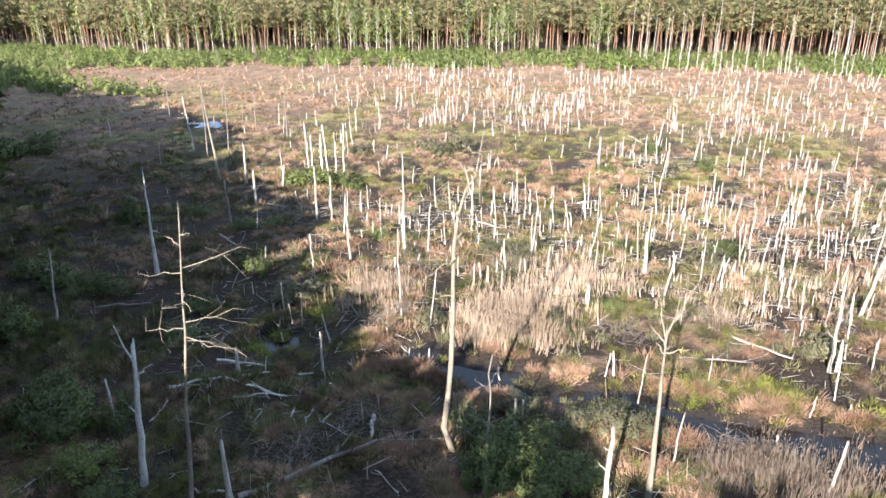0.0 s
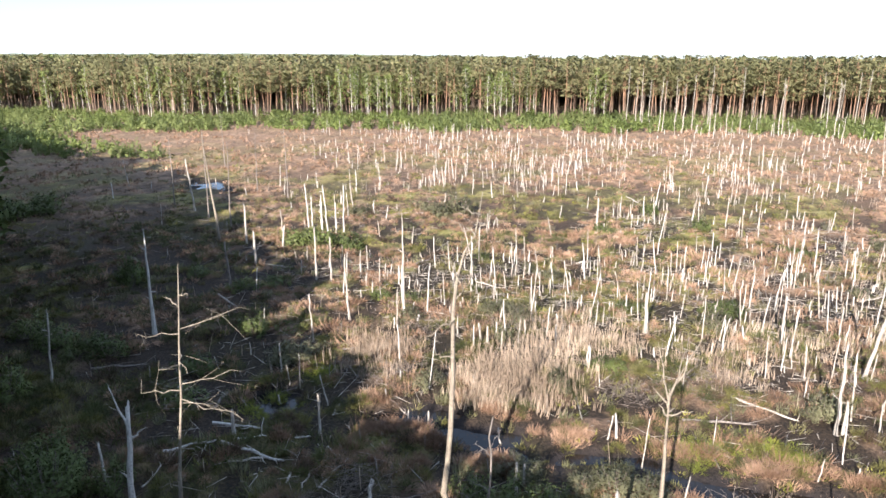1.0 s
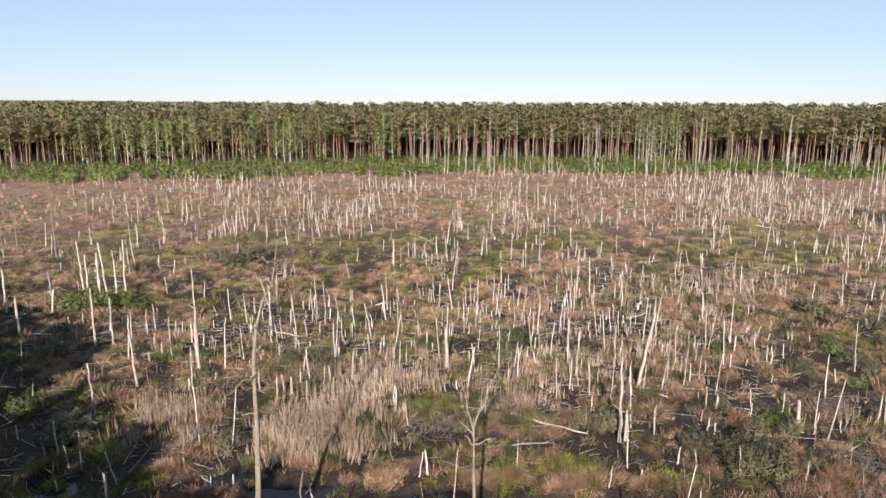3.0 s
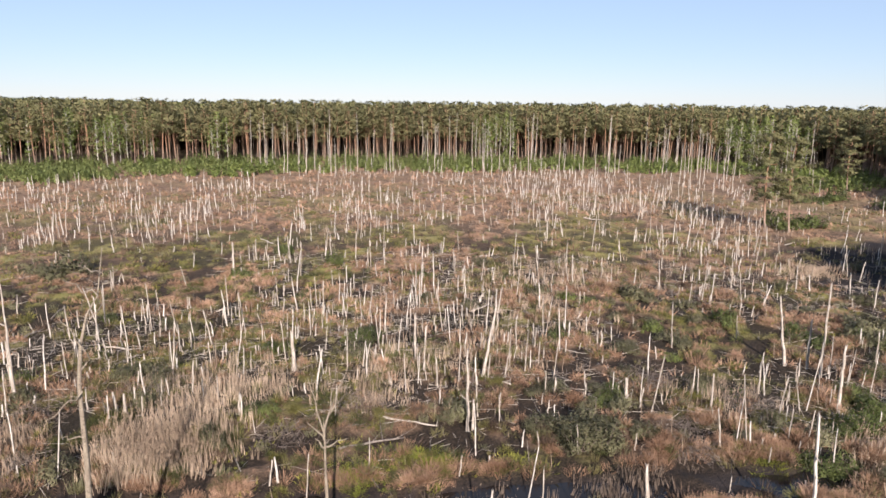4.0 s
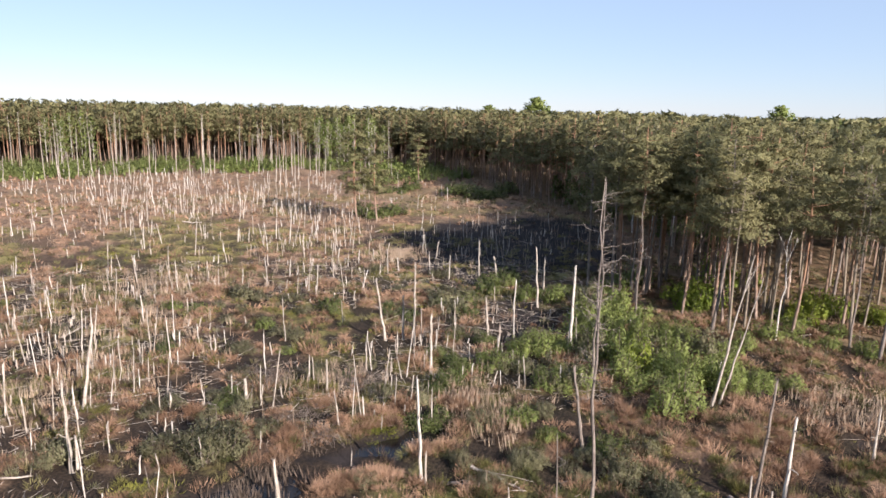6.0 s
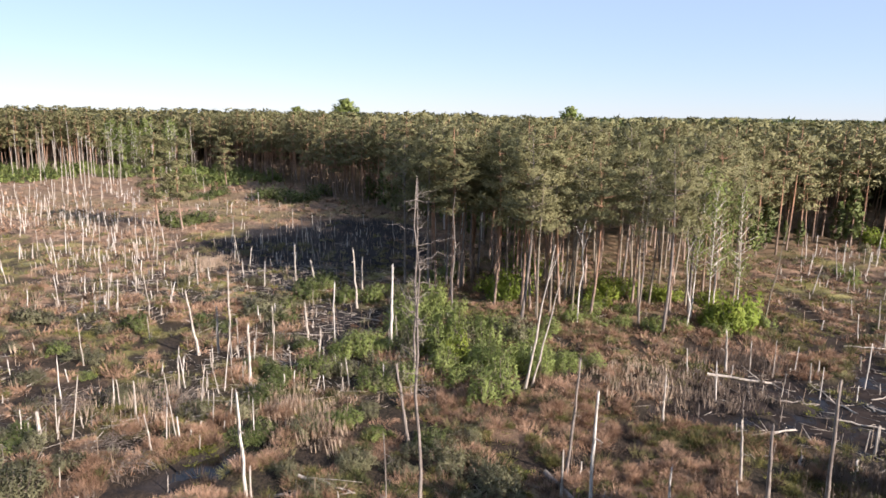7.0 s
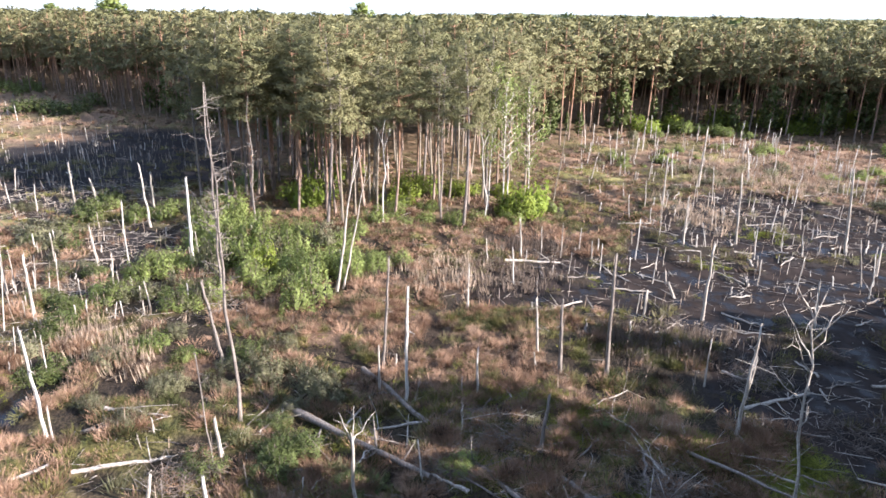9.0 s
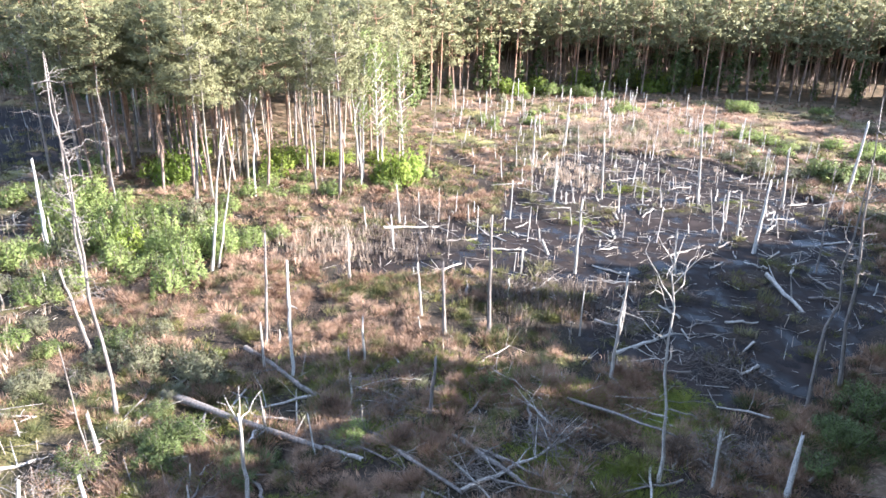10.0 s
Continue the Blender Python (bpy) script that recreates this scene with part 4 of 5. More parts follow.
# along the creek and the middle of the bog
snag(39.9, 39.8, 1.7, 0.2, (-0.1, 0)); snag(58.7, 38.7, 6.3, 0.16, (-0.6, 0.8)); snag(59.1, 35.5, 8.5, 0.14); snag(53.4, 30.3, 5.1, 0.17); snag(59.8, 37.3, 4.6, 0.14)
snag(66.5, 30.7, 4.0, 0.14, (-0.2, 0.3)); snag(35.9, 20.9, 6.8, 0.14, (-0.2, 0.3), M_BIRCH); snag(35.9, 20.6, 2.1, 0.1); snag(29.6, 27.2, 3.0, 0.17, (-0.1, 0.2))
snag(85.4, 41.2, 5.9, 0.15); snag(88.7, 39.8, 3.4, 0.2, (-0.4, 0.5)); snag(78.1, 29.6, 7.1, 0.16, (-0.3, 0.4)); snag(85.9, 31.9, 4.8, 0.15); snag(67.5, 21.9, 8.3, 0.21, (0.1, -0.1), M_BIRCH)
snag(45.4, 13.3, 6.1, 0.16, (-0.5, 0.8), M_GREYWOOD); snag(44, 34.8, 2.8, 0.11)
THIN = "thin tall dead pine with short bare branches"
snag(37.4, 10.3, 19.6, 0.125, (0, 0.4), M_GREYWOOD, THIN, random_branches(7, 19, 34, 1.3, drng) + [(12.5, 40, 2.6, 1.4), (11.0, 20, 2.3, 1.9)], 0.1)
snag(57.3, 16.5, 17.5, 0.14, (0, -0.2), M_GREYWOOD, THIN, random_branches(5, 17, 30, 1.3, drng), 0.1)
snag(76, 17.5, 15.0, 0.14, (0, -0.2), M_GREYWOOD, THIN, random_branches(4, 14, 26, 1.4, drng), 0.1)
snag(59.2, 6.8, 12.7, 0.15, (0.3, -2.0), M_SNAG, "leaning bleached birch with a split top", [(9.8, 140, 1.0, 2.4), (10.8, 160, 0.9, 1.6)], 0.05)
snag(59.8, 6.3, 11.0, 0.11, (0.3, -2.3), M_SNAG, "leaning bleached birch with a split top", [(9.0, 190, 0.7, 1.4)], 0.05)
for x, y, h_ in ((128, 24, 20), (140, 34, 21), (134, 29, 20), (112, 4, 20)):
    snag(x, y, h_, 0.15, (drng.normal() * 0.5, drng.normal() * 0.5), M_BIRCH, "bare white birch with upswept leafless limbs", [(h_ * drng.uniform(0.62, 0.9), drng.uniform(0, 360), drng.uniform(0.8, 1.8), drng.uniform(2.0, 4.0)) for _ in range(9)], 0.1)
# dead and living trees at the tip of the pine spit
snag(83.5, -3.4, 18.0, 0.14, (0.2, -0.3), M_GREYWOOD, "grey dead pine, its bare twigs still on", random_branches(8, 17.5, 36, 1.9, drng), 0.1)
snag(89, 3.5, 17.0, 0.13, (0.1, 0.3), M_GREYWOOD, "grey dead pine, its bare twigs still on", random_branches(8, 16.5, 26, 1.6, drng), 0.1)
snag(80, 3.6, 11.6, 0.13, (0.2, -0.4), M_BIRCH, "bare white birch with a forked top", [(8.2, 150, 0.9, 2.8), (8.9, 350, 0.8, 2.2), (6.4, 200, 0.6, 1.4)], 0.12)
snag(81, -8.6, 12.5, 0.11, (0.1, 0.7), M_BIRCH, "bare white birch with a forked top", [(9.0, 170, 1.0, 2.6), (10.0, 10, 0.7, 1.8)], 0.12)
snag(86, -17.4, 12.0, 0.12, (0.2, -1.6), M_TAN, "leaning bare tan trunk at the wood edge", (), 0.06)
for x, y, s in ((84.6, -11.2, 1.0), (87.2, -14.6, 0.92), (86, -9.4, 1.06), (88.6, -12.2, 0.96)):
    ob = thing("birch_tree", "slender birch with white trunk and thin green crown", "tree", "trees of the wood edge", at=(x, y, float(height(x, y)) - 0.1))
    ob.rotation_euler, ob.scale = (0.03, -0.02, x * 3), (0.8 * s, 0.8 * s, s)
    part("trunk", near_birch_meshes[int(x) % 2][0], None, ob)
    part("crown", near_birch_meshes[int(x) % 2][1], None, ob)
# before the pond
snag(44.6, 2.1, 8.1, 0.13, (-0.1, -0.5), M_GREYWOOD); snag(41.5, 2.2, 3.1, 0.1); snag(40.3, 0.5, 7.9, 0.14, (0, -0.2), M_BIRCH); snag(46.9, -9.2, 4.1, 0.12, (0, 0.3)); snag(44.0, -10.3, 5.3, 0.17, (0, 0.2), M_GREYWOOD, "grey fire-dark snag with splintered top")
snag(43.4, -13.4, 8.7, 0.17, (0, 0.1), M_GREYWOOD); snag(54.7, -4.6, 3.9, 0.11); snag(68.4, -11.1, 4.1, 0.14, (0, 0.3)); snag(55.5, -20, 2.1, 0.15); snag(53.6, -24.2, 6.9, 0.16, (0, -0.2))
snag(28.6, 2.8, 5.0, 0.13, (0, 0), M_SNAG, "grey dead trunk forking into three bare limbs", [(4.8, 20, 0.6, 1.4), (4.9, 150, 1.2, 1.2), (4.85, 100, 0.4, 1.7)])
snag(36.3, -19.5, 7.1, 0.13, (0, -0.4), M_SNAG)
snag(26.4, -17.5, 13.1, 0.11, (0.1, 0.5), M_SNAG, "pale dead tree with spreading crooked limbs", [(9.5, 330, 1.9, 2.2), (9.8, 30, 1.6, 2.6), (10.5, 150, 1.8, 2.0), (8.0, 345, 2.2, 2.3), (11, 200, 1.2, 1.8), (6.5, 140, 0.9, 1.5), (7.4, 20, 1.2, -0.4), (12, 10, 1.0, 1.6), (11.5, 120, 1.4, 1.2)], 0.16)
snag(34.6, -7.3, 3.6, 0.15, (0, -0.3), M_GREYWOOD, "charred dark standing stub"); snag(33.5, 10.9, 6.8, 0.06, (-0.1, 0.3), M_GREYWOOD, "", random_branches(2, 6, 5, 0.7, drng)); snag(34.5, 10.7, 2.4, 0.16, (0, 0.2)); snag(29.6, 10.1, 2.0, 0.14, (0, 0.1), M_BIRCH)
snag(74.1, -30.1, 5.6, 0.16); snag(54.6, -19.6, 2.4, 0.11); snag(100.1, -41.8, 8.4, 0.19, (0, -0.3)); snag(89.2, -32.8, 6.5, 0.15); snag(29, 5.5, 1.4, 0.08); snag(58.4, -23.6, 1.4, 0.18, (0.3, 0.6)); snag(30.1, 13.3, 1.9, 0.14, (0, -0.4))

# by the pond in the shade, and beyond it
snag(24.0, -23.2, 3.5, 0.19, (0.1, -0.2), M_BIRCH, "white birch stub, splintered dark at its top")
snag(30.9, -29.9, 15.1, 0.14, (-0.1, -0.4), M_GREYWOOD, TALL, random_branches(6, 14, 12, 1.4, drng), 0.1)
snag(31.9, -32.9, 17.5, 0.14, (0.4, 1.4), M_GREYWOOD, TALL, random_branches(7, 16, 14, 1.6, drng), 0.1)
snag(49.5, -45.5, 9.8, 0.11, (0.1, 0.3), M_GREYWOOD, TALL, random_branches(4, 9, 8, 1.2, drng)); snag(69.9, -66.3, 8.3, 0.22, (-0.1, -0.5), M_BIRCH); snag(67.3, -55.3, 6.9, 0.18, (0.1, 0.4)); snag(55, -43, 7.0, 0.2, (-0.1, -0.4), M_BIRCH)
snag(63.9, -45.7, 3.5, 0.16); snag(25.3, -19.9, 3.4, 0.11, (0, 0.1), M_SNAG, "small grey forked snag", [(2.6, 330, 0.4, 0.8), (2.4, 150, 0.5, 0.9), (2.9, 200, 0.6, 0.4)]); snag(58.8, -43.8, 4.1, 0.15, (0.1, 0.3)); snag(51.9, -33, 4.2, 0.13, (0.1, 0.3)); snag(74.1, -36.1, 8.0, 0.16, (0.1, 0.4)); snag(71, -46.8, 8.9, 0.17, (0.2, 0.7)); snag(37, -19.8, 4.5, 0.12, (-0.1, -0.5))

# snags scattered over the bog: shared trunk shapes
TRUNK_SHAPES = []
for i in range(12):
    rng = np.random.default_rng(400 + i)
    g = Geo()
    tube(g, bent(np.array([0, 0, -0.1]), np.array([rng.normal() * 0.03, rng.normal() * 0.03, 1.0]), 5, 0.012, rng) * np.array([1, 1, 1.0]), np.array([1.35, 1.1, 1.0, 0.85, 0.72]) * 0.03, 6, rng, 0.12)
    TRUNK_SHAPES.append(g)
trunk_meshes = [g.mesh("snag", M_SNAG if i % 3 else M_BIRCH, True) for i, g in enumerate(TRUNK_SHAPES)]
N = 24000
sx, sy = drng.uniform(-60, 215, N), drng.uniform(-75, 225, N)
sr, saz = np.hypot(sx, sy), bearing(sx, sy)
cl = depth_in(sx, sy, CLEARING)
stand = np.clip((fbm(sx, sy, 15, 81) - 0.30) * 2.3, 0.05, 1)
west = np.clip((sx + 0.16 * sy + 14) / 34, 0.06, 1)
want = stand * west * np.clip((sr - 34) / 14, 0.08, 1) * np.where(saz > 74, 0.0, 1.0) * np.clip((cl - 10) / 26, 0.12, 1) * np.clip(1.5 - sr / 180, 0.3, 1)
want = np.where((saz > 74), 0.05 * stand, want)
want = np.where((saz > 86) & (depth_in(sx, sy, POND) > -2) & (sx > 58), 0.42, want)
want = np.where((saz > 95) & (sx > 80) & (sy < -25), 0.36, want)
want = want * np.where(np.hypot(sx - 5.6, sy - 49.5) < 6, 0.12, 1)
ok = (cl > 3) & (drng.random(N) < want * 0.95) & (sr > 30) & (sr < 265) & (saz < 140) & (saz > -36)
sx, sy, sr, saz = sx[ok], sy[ok], sr[ok], saz[ok]
order = np.argsort(sr)
sx, sy, sr, saz = sx[order], sy[order], sr[order], saz[order]
sh = 0.4 + 3.6 * drng.random(len(sx)) ** 3.4 + 1.0 * drng.random(len(sx))
srad = 0.032 + 0.035 * drng.random(len(sx)) ** 2 + 0.00014 * sr
for i in range(min(230, len(sx))):
    ob = tagged(new("snag", trunk_meshes[i % 12]), "short bleached dead trunk standing in the sedge", "dead tree", "dead trees of the bog")
    ob.location = (sx[i], sy[i], float(height(sx[i], sy[i])))
    ob.rotation_euler = (drng.normal() * 0.07, drng.normal() * 0.07, drng.uniform(0, 6.28))
    ob.scale = (srad[i] / 0.03, srad[i] / 0.03, sh[i])
far_snags = {0: Geo(), 1: Geo()}
for k in range(12):
    sub = np.arange(230, len(sx))[k::12]
    p = np.stack([sx[sub], sy[sub], height(sx[sub], sy[sub])], -1)
    far_snags[0 if k % 3 else 1].add(*spread(TRUNK_SHAPES[k].arrays(), p, drng.uniform(0, 6.28, len(sub)), srad[sub] / 0.03, sh[sub], drng.normal(size=(len(sub), 2)) * 0.07).arrays())
stuff("distant_snags", far_snags[0], M_SNAG, "hundreds of bleached dead trunks across the bog", "dead trees", True)
stuff("distant_birch_snags", far_snags[1], M_BIRCH, "white dead birch trunks across the bog", "dead trees", True)
# tall bare poles before the far wood
n = 190
px_, py_ = drng.uniform(60, 215, n), drng.uniform(125, 245, n)
cd = depth_in(px_, py_, CLEARING)
k = (cd > 4) & (cd < 62)
px_, py_ = px_[k], py_[k]
g = Geo()
for i, (x, y) in enumerate(zip(px_, py_)):
    t_ = drng.uniform(8, 20)
    z = float(height(x, y))
    tube(g, bent(np.array([x, y, z]), np.array([x + drng.normal() * 0.5, y, z + t_]), 5, 0.12, drng), np.linspace(0.14, 0.04, 5), 5)
    for j in range(5):
        zz = z + t_ * drng.uniform(0.5, 0.97)
        a = drng.uniform(0, 6.28)
        tube(g, [(x, y, zz), (x + math.cos(a) * 0.9, y + math.sin(a) * 0.9, zz + 0.7)], [0.05, 0.02], 3, cap=False)
stuff("bare_poles", g, M_SNAG, "tall bare dead trees in front of the far wood", "dead trees", True)


# ---- fallen trunks ----
def fallen(x0, y0, x1, y1, radius, mat=None, label="", stubs=3):
    rng = np.random.default_rng(int(abs(x0 * 37 + y1 * 91)))
    ax_, ay_ = (x0 + x1) / 2, (y0 + y1) / 2
    za, zb = max(float(height(x0, y0)), -0.2) + radius * 0.6, max(float(height(x1, y1)), -0.2) + radius * 1.2
    ob = thing("fallen_trunk", label or "grey fallen trunk lying across the sedge", "fallen trunk", "fallen trunks of the bog", at=(ax_, ay_, min(za, zb)))
    base = np.array([ax_, ay_, min(za, zb)])
    a, b_ = np.array([x0, y0, za]) - base, np.array([x1, y1, zb]) - base
    g = Geo()
    line = bent(a, b_, 7, 0.06, rng)
    tube(g, line, radius * np.linspace(1.05, 0.55, 7), 8, rng, 0.25)
    part("log", g, mat or M_GREYWOOD, ob)
    ln = np.linalg.norm(b_ - a)
    for _ in range(stubs):
        p = line[rng.integers(2, 7)]
        d = rng.normal(size=3) * np.array([1, 1, 0.6]) * min(1.6, ln * 0.2) + (b_ - a) / ln * 0.4
        d[2] = abs(d[2])
        g = Geo()
        tube(g, [p, p + d * 0.5 + rng.normal(size=3) * 0.06, p + d], [radius * 0.35, radius * 0.22, 0.01], 4)
        part("branch", g, mat or M_GREYWOOD, ob)


fallen(44.5, 3.5, 27.4, -7.4, 0.18); fallen(39.2, 8, 32, -0.9, 0.24); fallen(36.3, 9, 41.4, 6.8, 0.11, M_SNAG); fallen(31.6, -8.4, 27.2, -10.7, 0.16); fallen(32.1, -8.0, 27.6, -11.6, 0.13)
fallen(27.6, -7.3, 30.4, -14.2, 0.11, M_SNAG, "", 7); fallen(32.9, 18.2, 34.1, 13.6, 0.13, M_SNAG); fallen(38.8, 18.8, 38.1, 14.8, 0.11, M_SNAG); fallen(39.4, -21.3, 41.2, -26.7, 0.15, M_SNAG, "bleached fallen tree with upturned branches", 9)
fallen(49.1, -40.1, 42.3, -38.5, 0.2, M_SNAG); fallen(33.8, -15.5, 28.8, -19.9, 0.1); fallen(36.3, -1, 30.4, -5.8, 0.12); fallen(34.5, -14, 33.4, -21.3, 0.09, M_SNAG); fallen(66.9, -9.2, 67.3, -15, 0.15, M_SNAG)
fallen(36.7, 19.8, 37, 17.8, 0.12); fallen(30.5, 2.7, 28.6, 2, 0.12); fallen(-10.1, 28.7, -3.6, 32.7, 0.16, M_GREYWOOD, "long grey fallen trunk by the creek", 5); fallen(-15.2, 42.4, -11.8, 41.1, 0.11, M_BIRCH)
fallen(-13.7, 39.2, -9.6, 37.7, 0.13, M_BIRCH); fallen(-12.8, 39.7, -8.6, 40.8, 0.09, M_BIRCH); fallen(-17, 38.4, -14.1, 39.4, 0.1, M_BIRCH); fallen(-27.3, 50.8, -22.7, 51.5, 0.1); fallen(-7.1, 39.2, -6.2, 37.9, 0.09, M_BIRCH)
fallen(19.4, 46.7, 22.8, 45.4, 0.1, M_SNAG); fallen(16.1, 42.7, 20.9, 42.4, 0.1); fallen(-8.2, 54.4, -2.1, 57.2, 0.08); fallen(19.8, 46.2, 23.9, 42.9, 0.1, M_SNAG); fallen(32.1, 48.9, 32.8, 46.2, 0.12, M_SNAG); fallen(39.6, 41.5, 42.8, 42.7, 0.1, M_SNAG)
for i in range(86):
    x, y = drng.uniform(24.5, 43), drng.uniform(-30, 11)
    a, ln = drng.uniform(0, 6.28), 1.2 + 4.6 * drng.random() ** 1.6
    pale = i % 3 == 0
    fallen(x, y, x + math.cos(a) * ln, y + math.sin(a) * ln, drng.uniform(0.035, 0.09), M_SNAG if pale else M_GREYWOOD,
           "thin bleached fallen stem with side twigs" if pale else "thin grey fallen stem with side twigs", int(drng.integers(3, 8)))
for _ in range(16):
    x, y = drng.uniform(-24, -3), drng.uniform(28, 48)
    a, ln = drng.uniform(0, 6.28), drng.uniform(1.5, 4)
    fallen(x, y, x + math.cos(a) * ln, y + math.sin(a) * ln, drng.uniform(0.04, 0.09), M_SNAG, "thin pale fallen stem in the shade", int(drng.integers(2, 5)))
for _ in range(74):
    x, y = drng.uniform(50, 100), drng.uniform(-66, -18)
    if float(depth_in(x, y, POND)) < -4:
        continue
    a, ln = drng.uniform(0, 6.28), drng.uniform(1.2, 4.2)
    fallen(x, y, x + math.cos(a) * ln, y + math.sin(a) * ln, drng.uniform(0.05, 0.10), M_SNAG, "bleached trunk fallen into the black pond", int(drng.integers(1, 5)))
made = 0
while made < 90:
    x, y = drng.uniform(-25, 125), drng.uniform(-60, 120)
    if depth_in(x, y, CLEARING) < 6 or math.hypot(x, y) < 30:
        continue
    wet_here = float(depth_in(x, y, POND)) > -5
    if not wet_here and (drng.random() < 0.75 or float(fbm(x, y, 17, 81)) < 0.5):
        continue
    a, ln = drng.uniform(0, 6.28), drng.uniform(1.5, 5.5)
    fallen(x, y, x + math.cos(a) * ln, y + math.sin(a) * ln, drng.uniform(0.06, 0.13), M_SNAG if drng.random() < 0.6 else M_GREYWOOD, "bleached fallen trunk lying in the bog", int(drng.integers(0, 4)))
    made += 1


# ---- sedge, grass, reeds ----
def tuft(seed, blades, wide, tall, width, splay):
    rng = np.random.default_rng(seed)
    a, r = rng.uniform(0, 6.28, blades), wide * np.sqrt(rng.random(blades))
    x, y = np.cos(a) * r, np.sin(a) * r
    h = tall * rng.uniform(0.5, 1.0, blades) * (1 - 0.35 * r / wide)
    ta = a + rng.normal(size=blades) * 0.5
    tx, ty = x + np.cos(ta) * splay * rng.random(blades), y + np.sin(ta) * splay * rng.random(blades)
    wa = rng.uniform(0, 3.14, blades)
    wx, wy = np.cos(wa) * width / 2, np.sin(wa) * width / 2
    v = np.stack([np.stack([x - wx, y - wy, np.zeros(blades) - 0.05], -1), np.stack([x + wx, y + wy, np.zeros(blades) - 0.05], -1), np.stack([tx, ty, h], -1)], 1)
    v = v.reshape(-1, 3)
    return v, np.zeros((0, 4), np.int64), np.arange(3 * blades).reshape(-1, 3), np.zeros_like(v)


def dome_tuft(seed, blades, wide, tall, width):
    """A rounded, fuzzy tussock: blades that spring from its heart and arch outwards all round."""
    rng = np.random.default_rng(seed)
    a, e = rng.uniform(0, 6.2832, blades), np.arcsin(rng.uniform(0.0, 1, blades))
    d = np.stack([np.cos(a) * np.cos(e), np.sin(a) * np.cos(e), np.sin(e)], -1)
    size = np.array([wide, wide, tall])
    foot = d * size * rng.uniform(0.25, 0.6, (blades, 1)) - np.array([0, 0, 0.05])
    tip = d * size * rng.uniform(0.8, 1.12, (blades, 1)) + rng.normal(size=(blades, 3)) * 0.12 * wide
    side = np.cross(tip - foot, rng.normal(size=(blades, 3)))
    side *= (width / 2 / (np.linalg.norm(side, axis=1) + 1e-6))[:, None]
    v = np.stack([foot - side, foot + side, tip], 1).reshape(-1, 3)
    return v, np.zeros((0, 4), np.int64), np.arange(3 * blades).reshape(-1, 3), np.zeros_like(v)


grng = np.random.default_rng(500)


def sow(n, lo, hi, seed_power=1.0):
    """Spots over the open bog in the camera's sector; seed_power gathers them near by."""
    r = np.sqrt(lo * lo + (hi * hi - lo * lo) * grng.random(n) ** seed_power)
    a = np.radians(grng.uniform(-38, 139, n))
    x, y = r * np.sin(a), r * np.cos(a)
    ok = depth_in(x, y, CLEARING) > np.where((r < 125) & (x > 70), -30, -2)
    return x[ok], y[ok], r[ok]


def gap(x, y):
    """Sedge and moss grow on the hummocks; the hollows between them stay nearly bare."""
    return np.clip((tussocks(x, y) - np.where(bearing(x, y) > 74, 0.37, np.where(bearing(x, y) > 36, 0.495, 0.455))) * 10, 0.04, 1)


def carpet(name, mat, label, n, lo, hi, template, chance, s0, s1, power=1.0):
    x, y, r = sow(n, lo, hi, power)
    ok = grng.random(len(x)) < chance(x, y) * gap(x, y)
    x, y, r = x[ok], y[ok], r[ok]
    z = height(x, y)
    # few tufts inside the spit's painted shadow and the hollow
    ok = (z > -0.17) & (((depth_in(x, y, SPIT_SHADE) < 1.5) & (depth_in(x, y, HOLLOW) < 0.5)) | (grng.random(len(x)) < 0.22))
    x, y, z = x[ok], y[ok], z[ok]
    sc = grng.uniform(s0, s1, len(x))
    stuff(name, spread(template, np.stack([x, y, z], -1), grng.uniform(0, 6.28, len(x)), sc, sc * grng.uniform(0.7, 1.2, len(x))), mat, label, "sedge")


def wet_edge(x, y):
    return np.clip(1 - np.abs(wetness(x, y)) / 1.5, 0, 1)


def brown_chance(x, y):
    lush = np.clip(0.25 + 1.1 * (fbm(x, y, 5, 91) - 0.35) - 0.6 * green_here(x, y), 0.03, 1) * (wetness(x, y) < 0.6) + 0.12 * wet_edge(x, y)
    lush = lush * np.where((bearing(x, y) > 46) & (bearing(x, y) < 84) & (value_noise(x, y, 3.0, 89) < 0.55), 0.25, 1.0)
    return lush * (1 - 0.75 * shaded_west(x, y)) * (0.15 + 0.85 * (depth_in(x, y, CLEARING) > -1))


carpet("near_sedge", M_DRY, "tussocks of rust-brown dead sedge", 9000, 24, 62, tuft(1, 20, 0.34, 0.40, 0.034, 0.35), brown_chance, 0.7, 1.4)
carpet("far_sedge", M_DRY, "rust-brown sedge across the bog", 34000, 62, 150, tuft(2, 8, 0.5, 0.6, 0.10, 0.5), brown_chance, 0.8, 1.5)
carpet("olive_grass", M_GRASS, "olive green moss and sedge patches", 26000, 24, 70, tuft(3, 12, 0.36, 0.42, 0.055, 0.35), lambda x, y: 0.06 + 0.6 * green_here(x, y) + 0.12 * wet_edge(x, y), 0.6, 1.3)
carpet("far_grass", M_GRASS, "olive green patches across the bog", 14000, 70, 150, tuft(4, 8, 0.5, 0.45, 0.10, 0.4), lambda x, y: 0.05 + 0.5 * green_here(x, y), 0.7, 1.4)


carpet("distant_sedge", M_DRY, "rust-brown sedge far across the bog", 30000, 150, 250, tuft(6, 6, 0.9, 0.8, 0.22, 0.7), lambda x, y: np.clip(0.15 + 1.5 * (fbm(x, y, 9, 92) - 0.35), 0.05, 1), 0.8, 1.6)
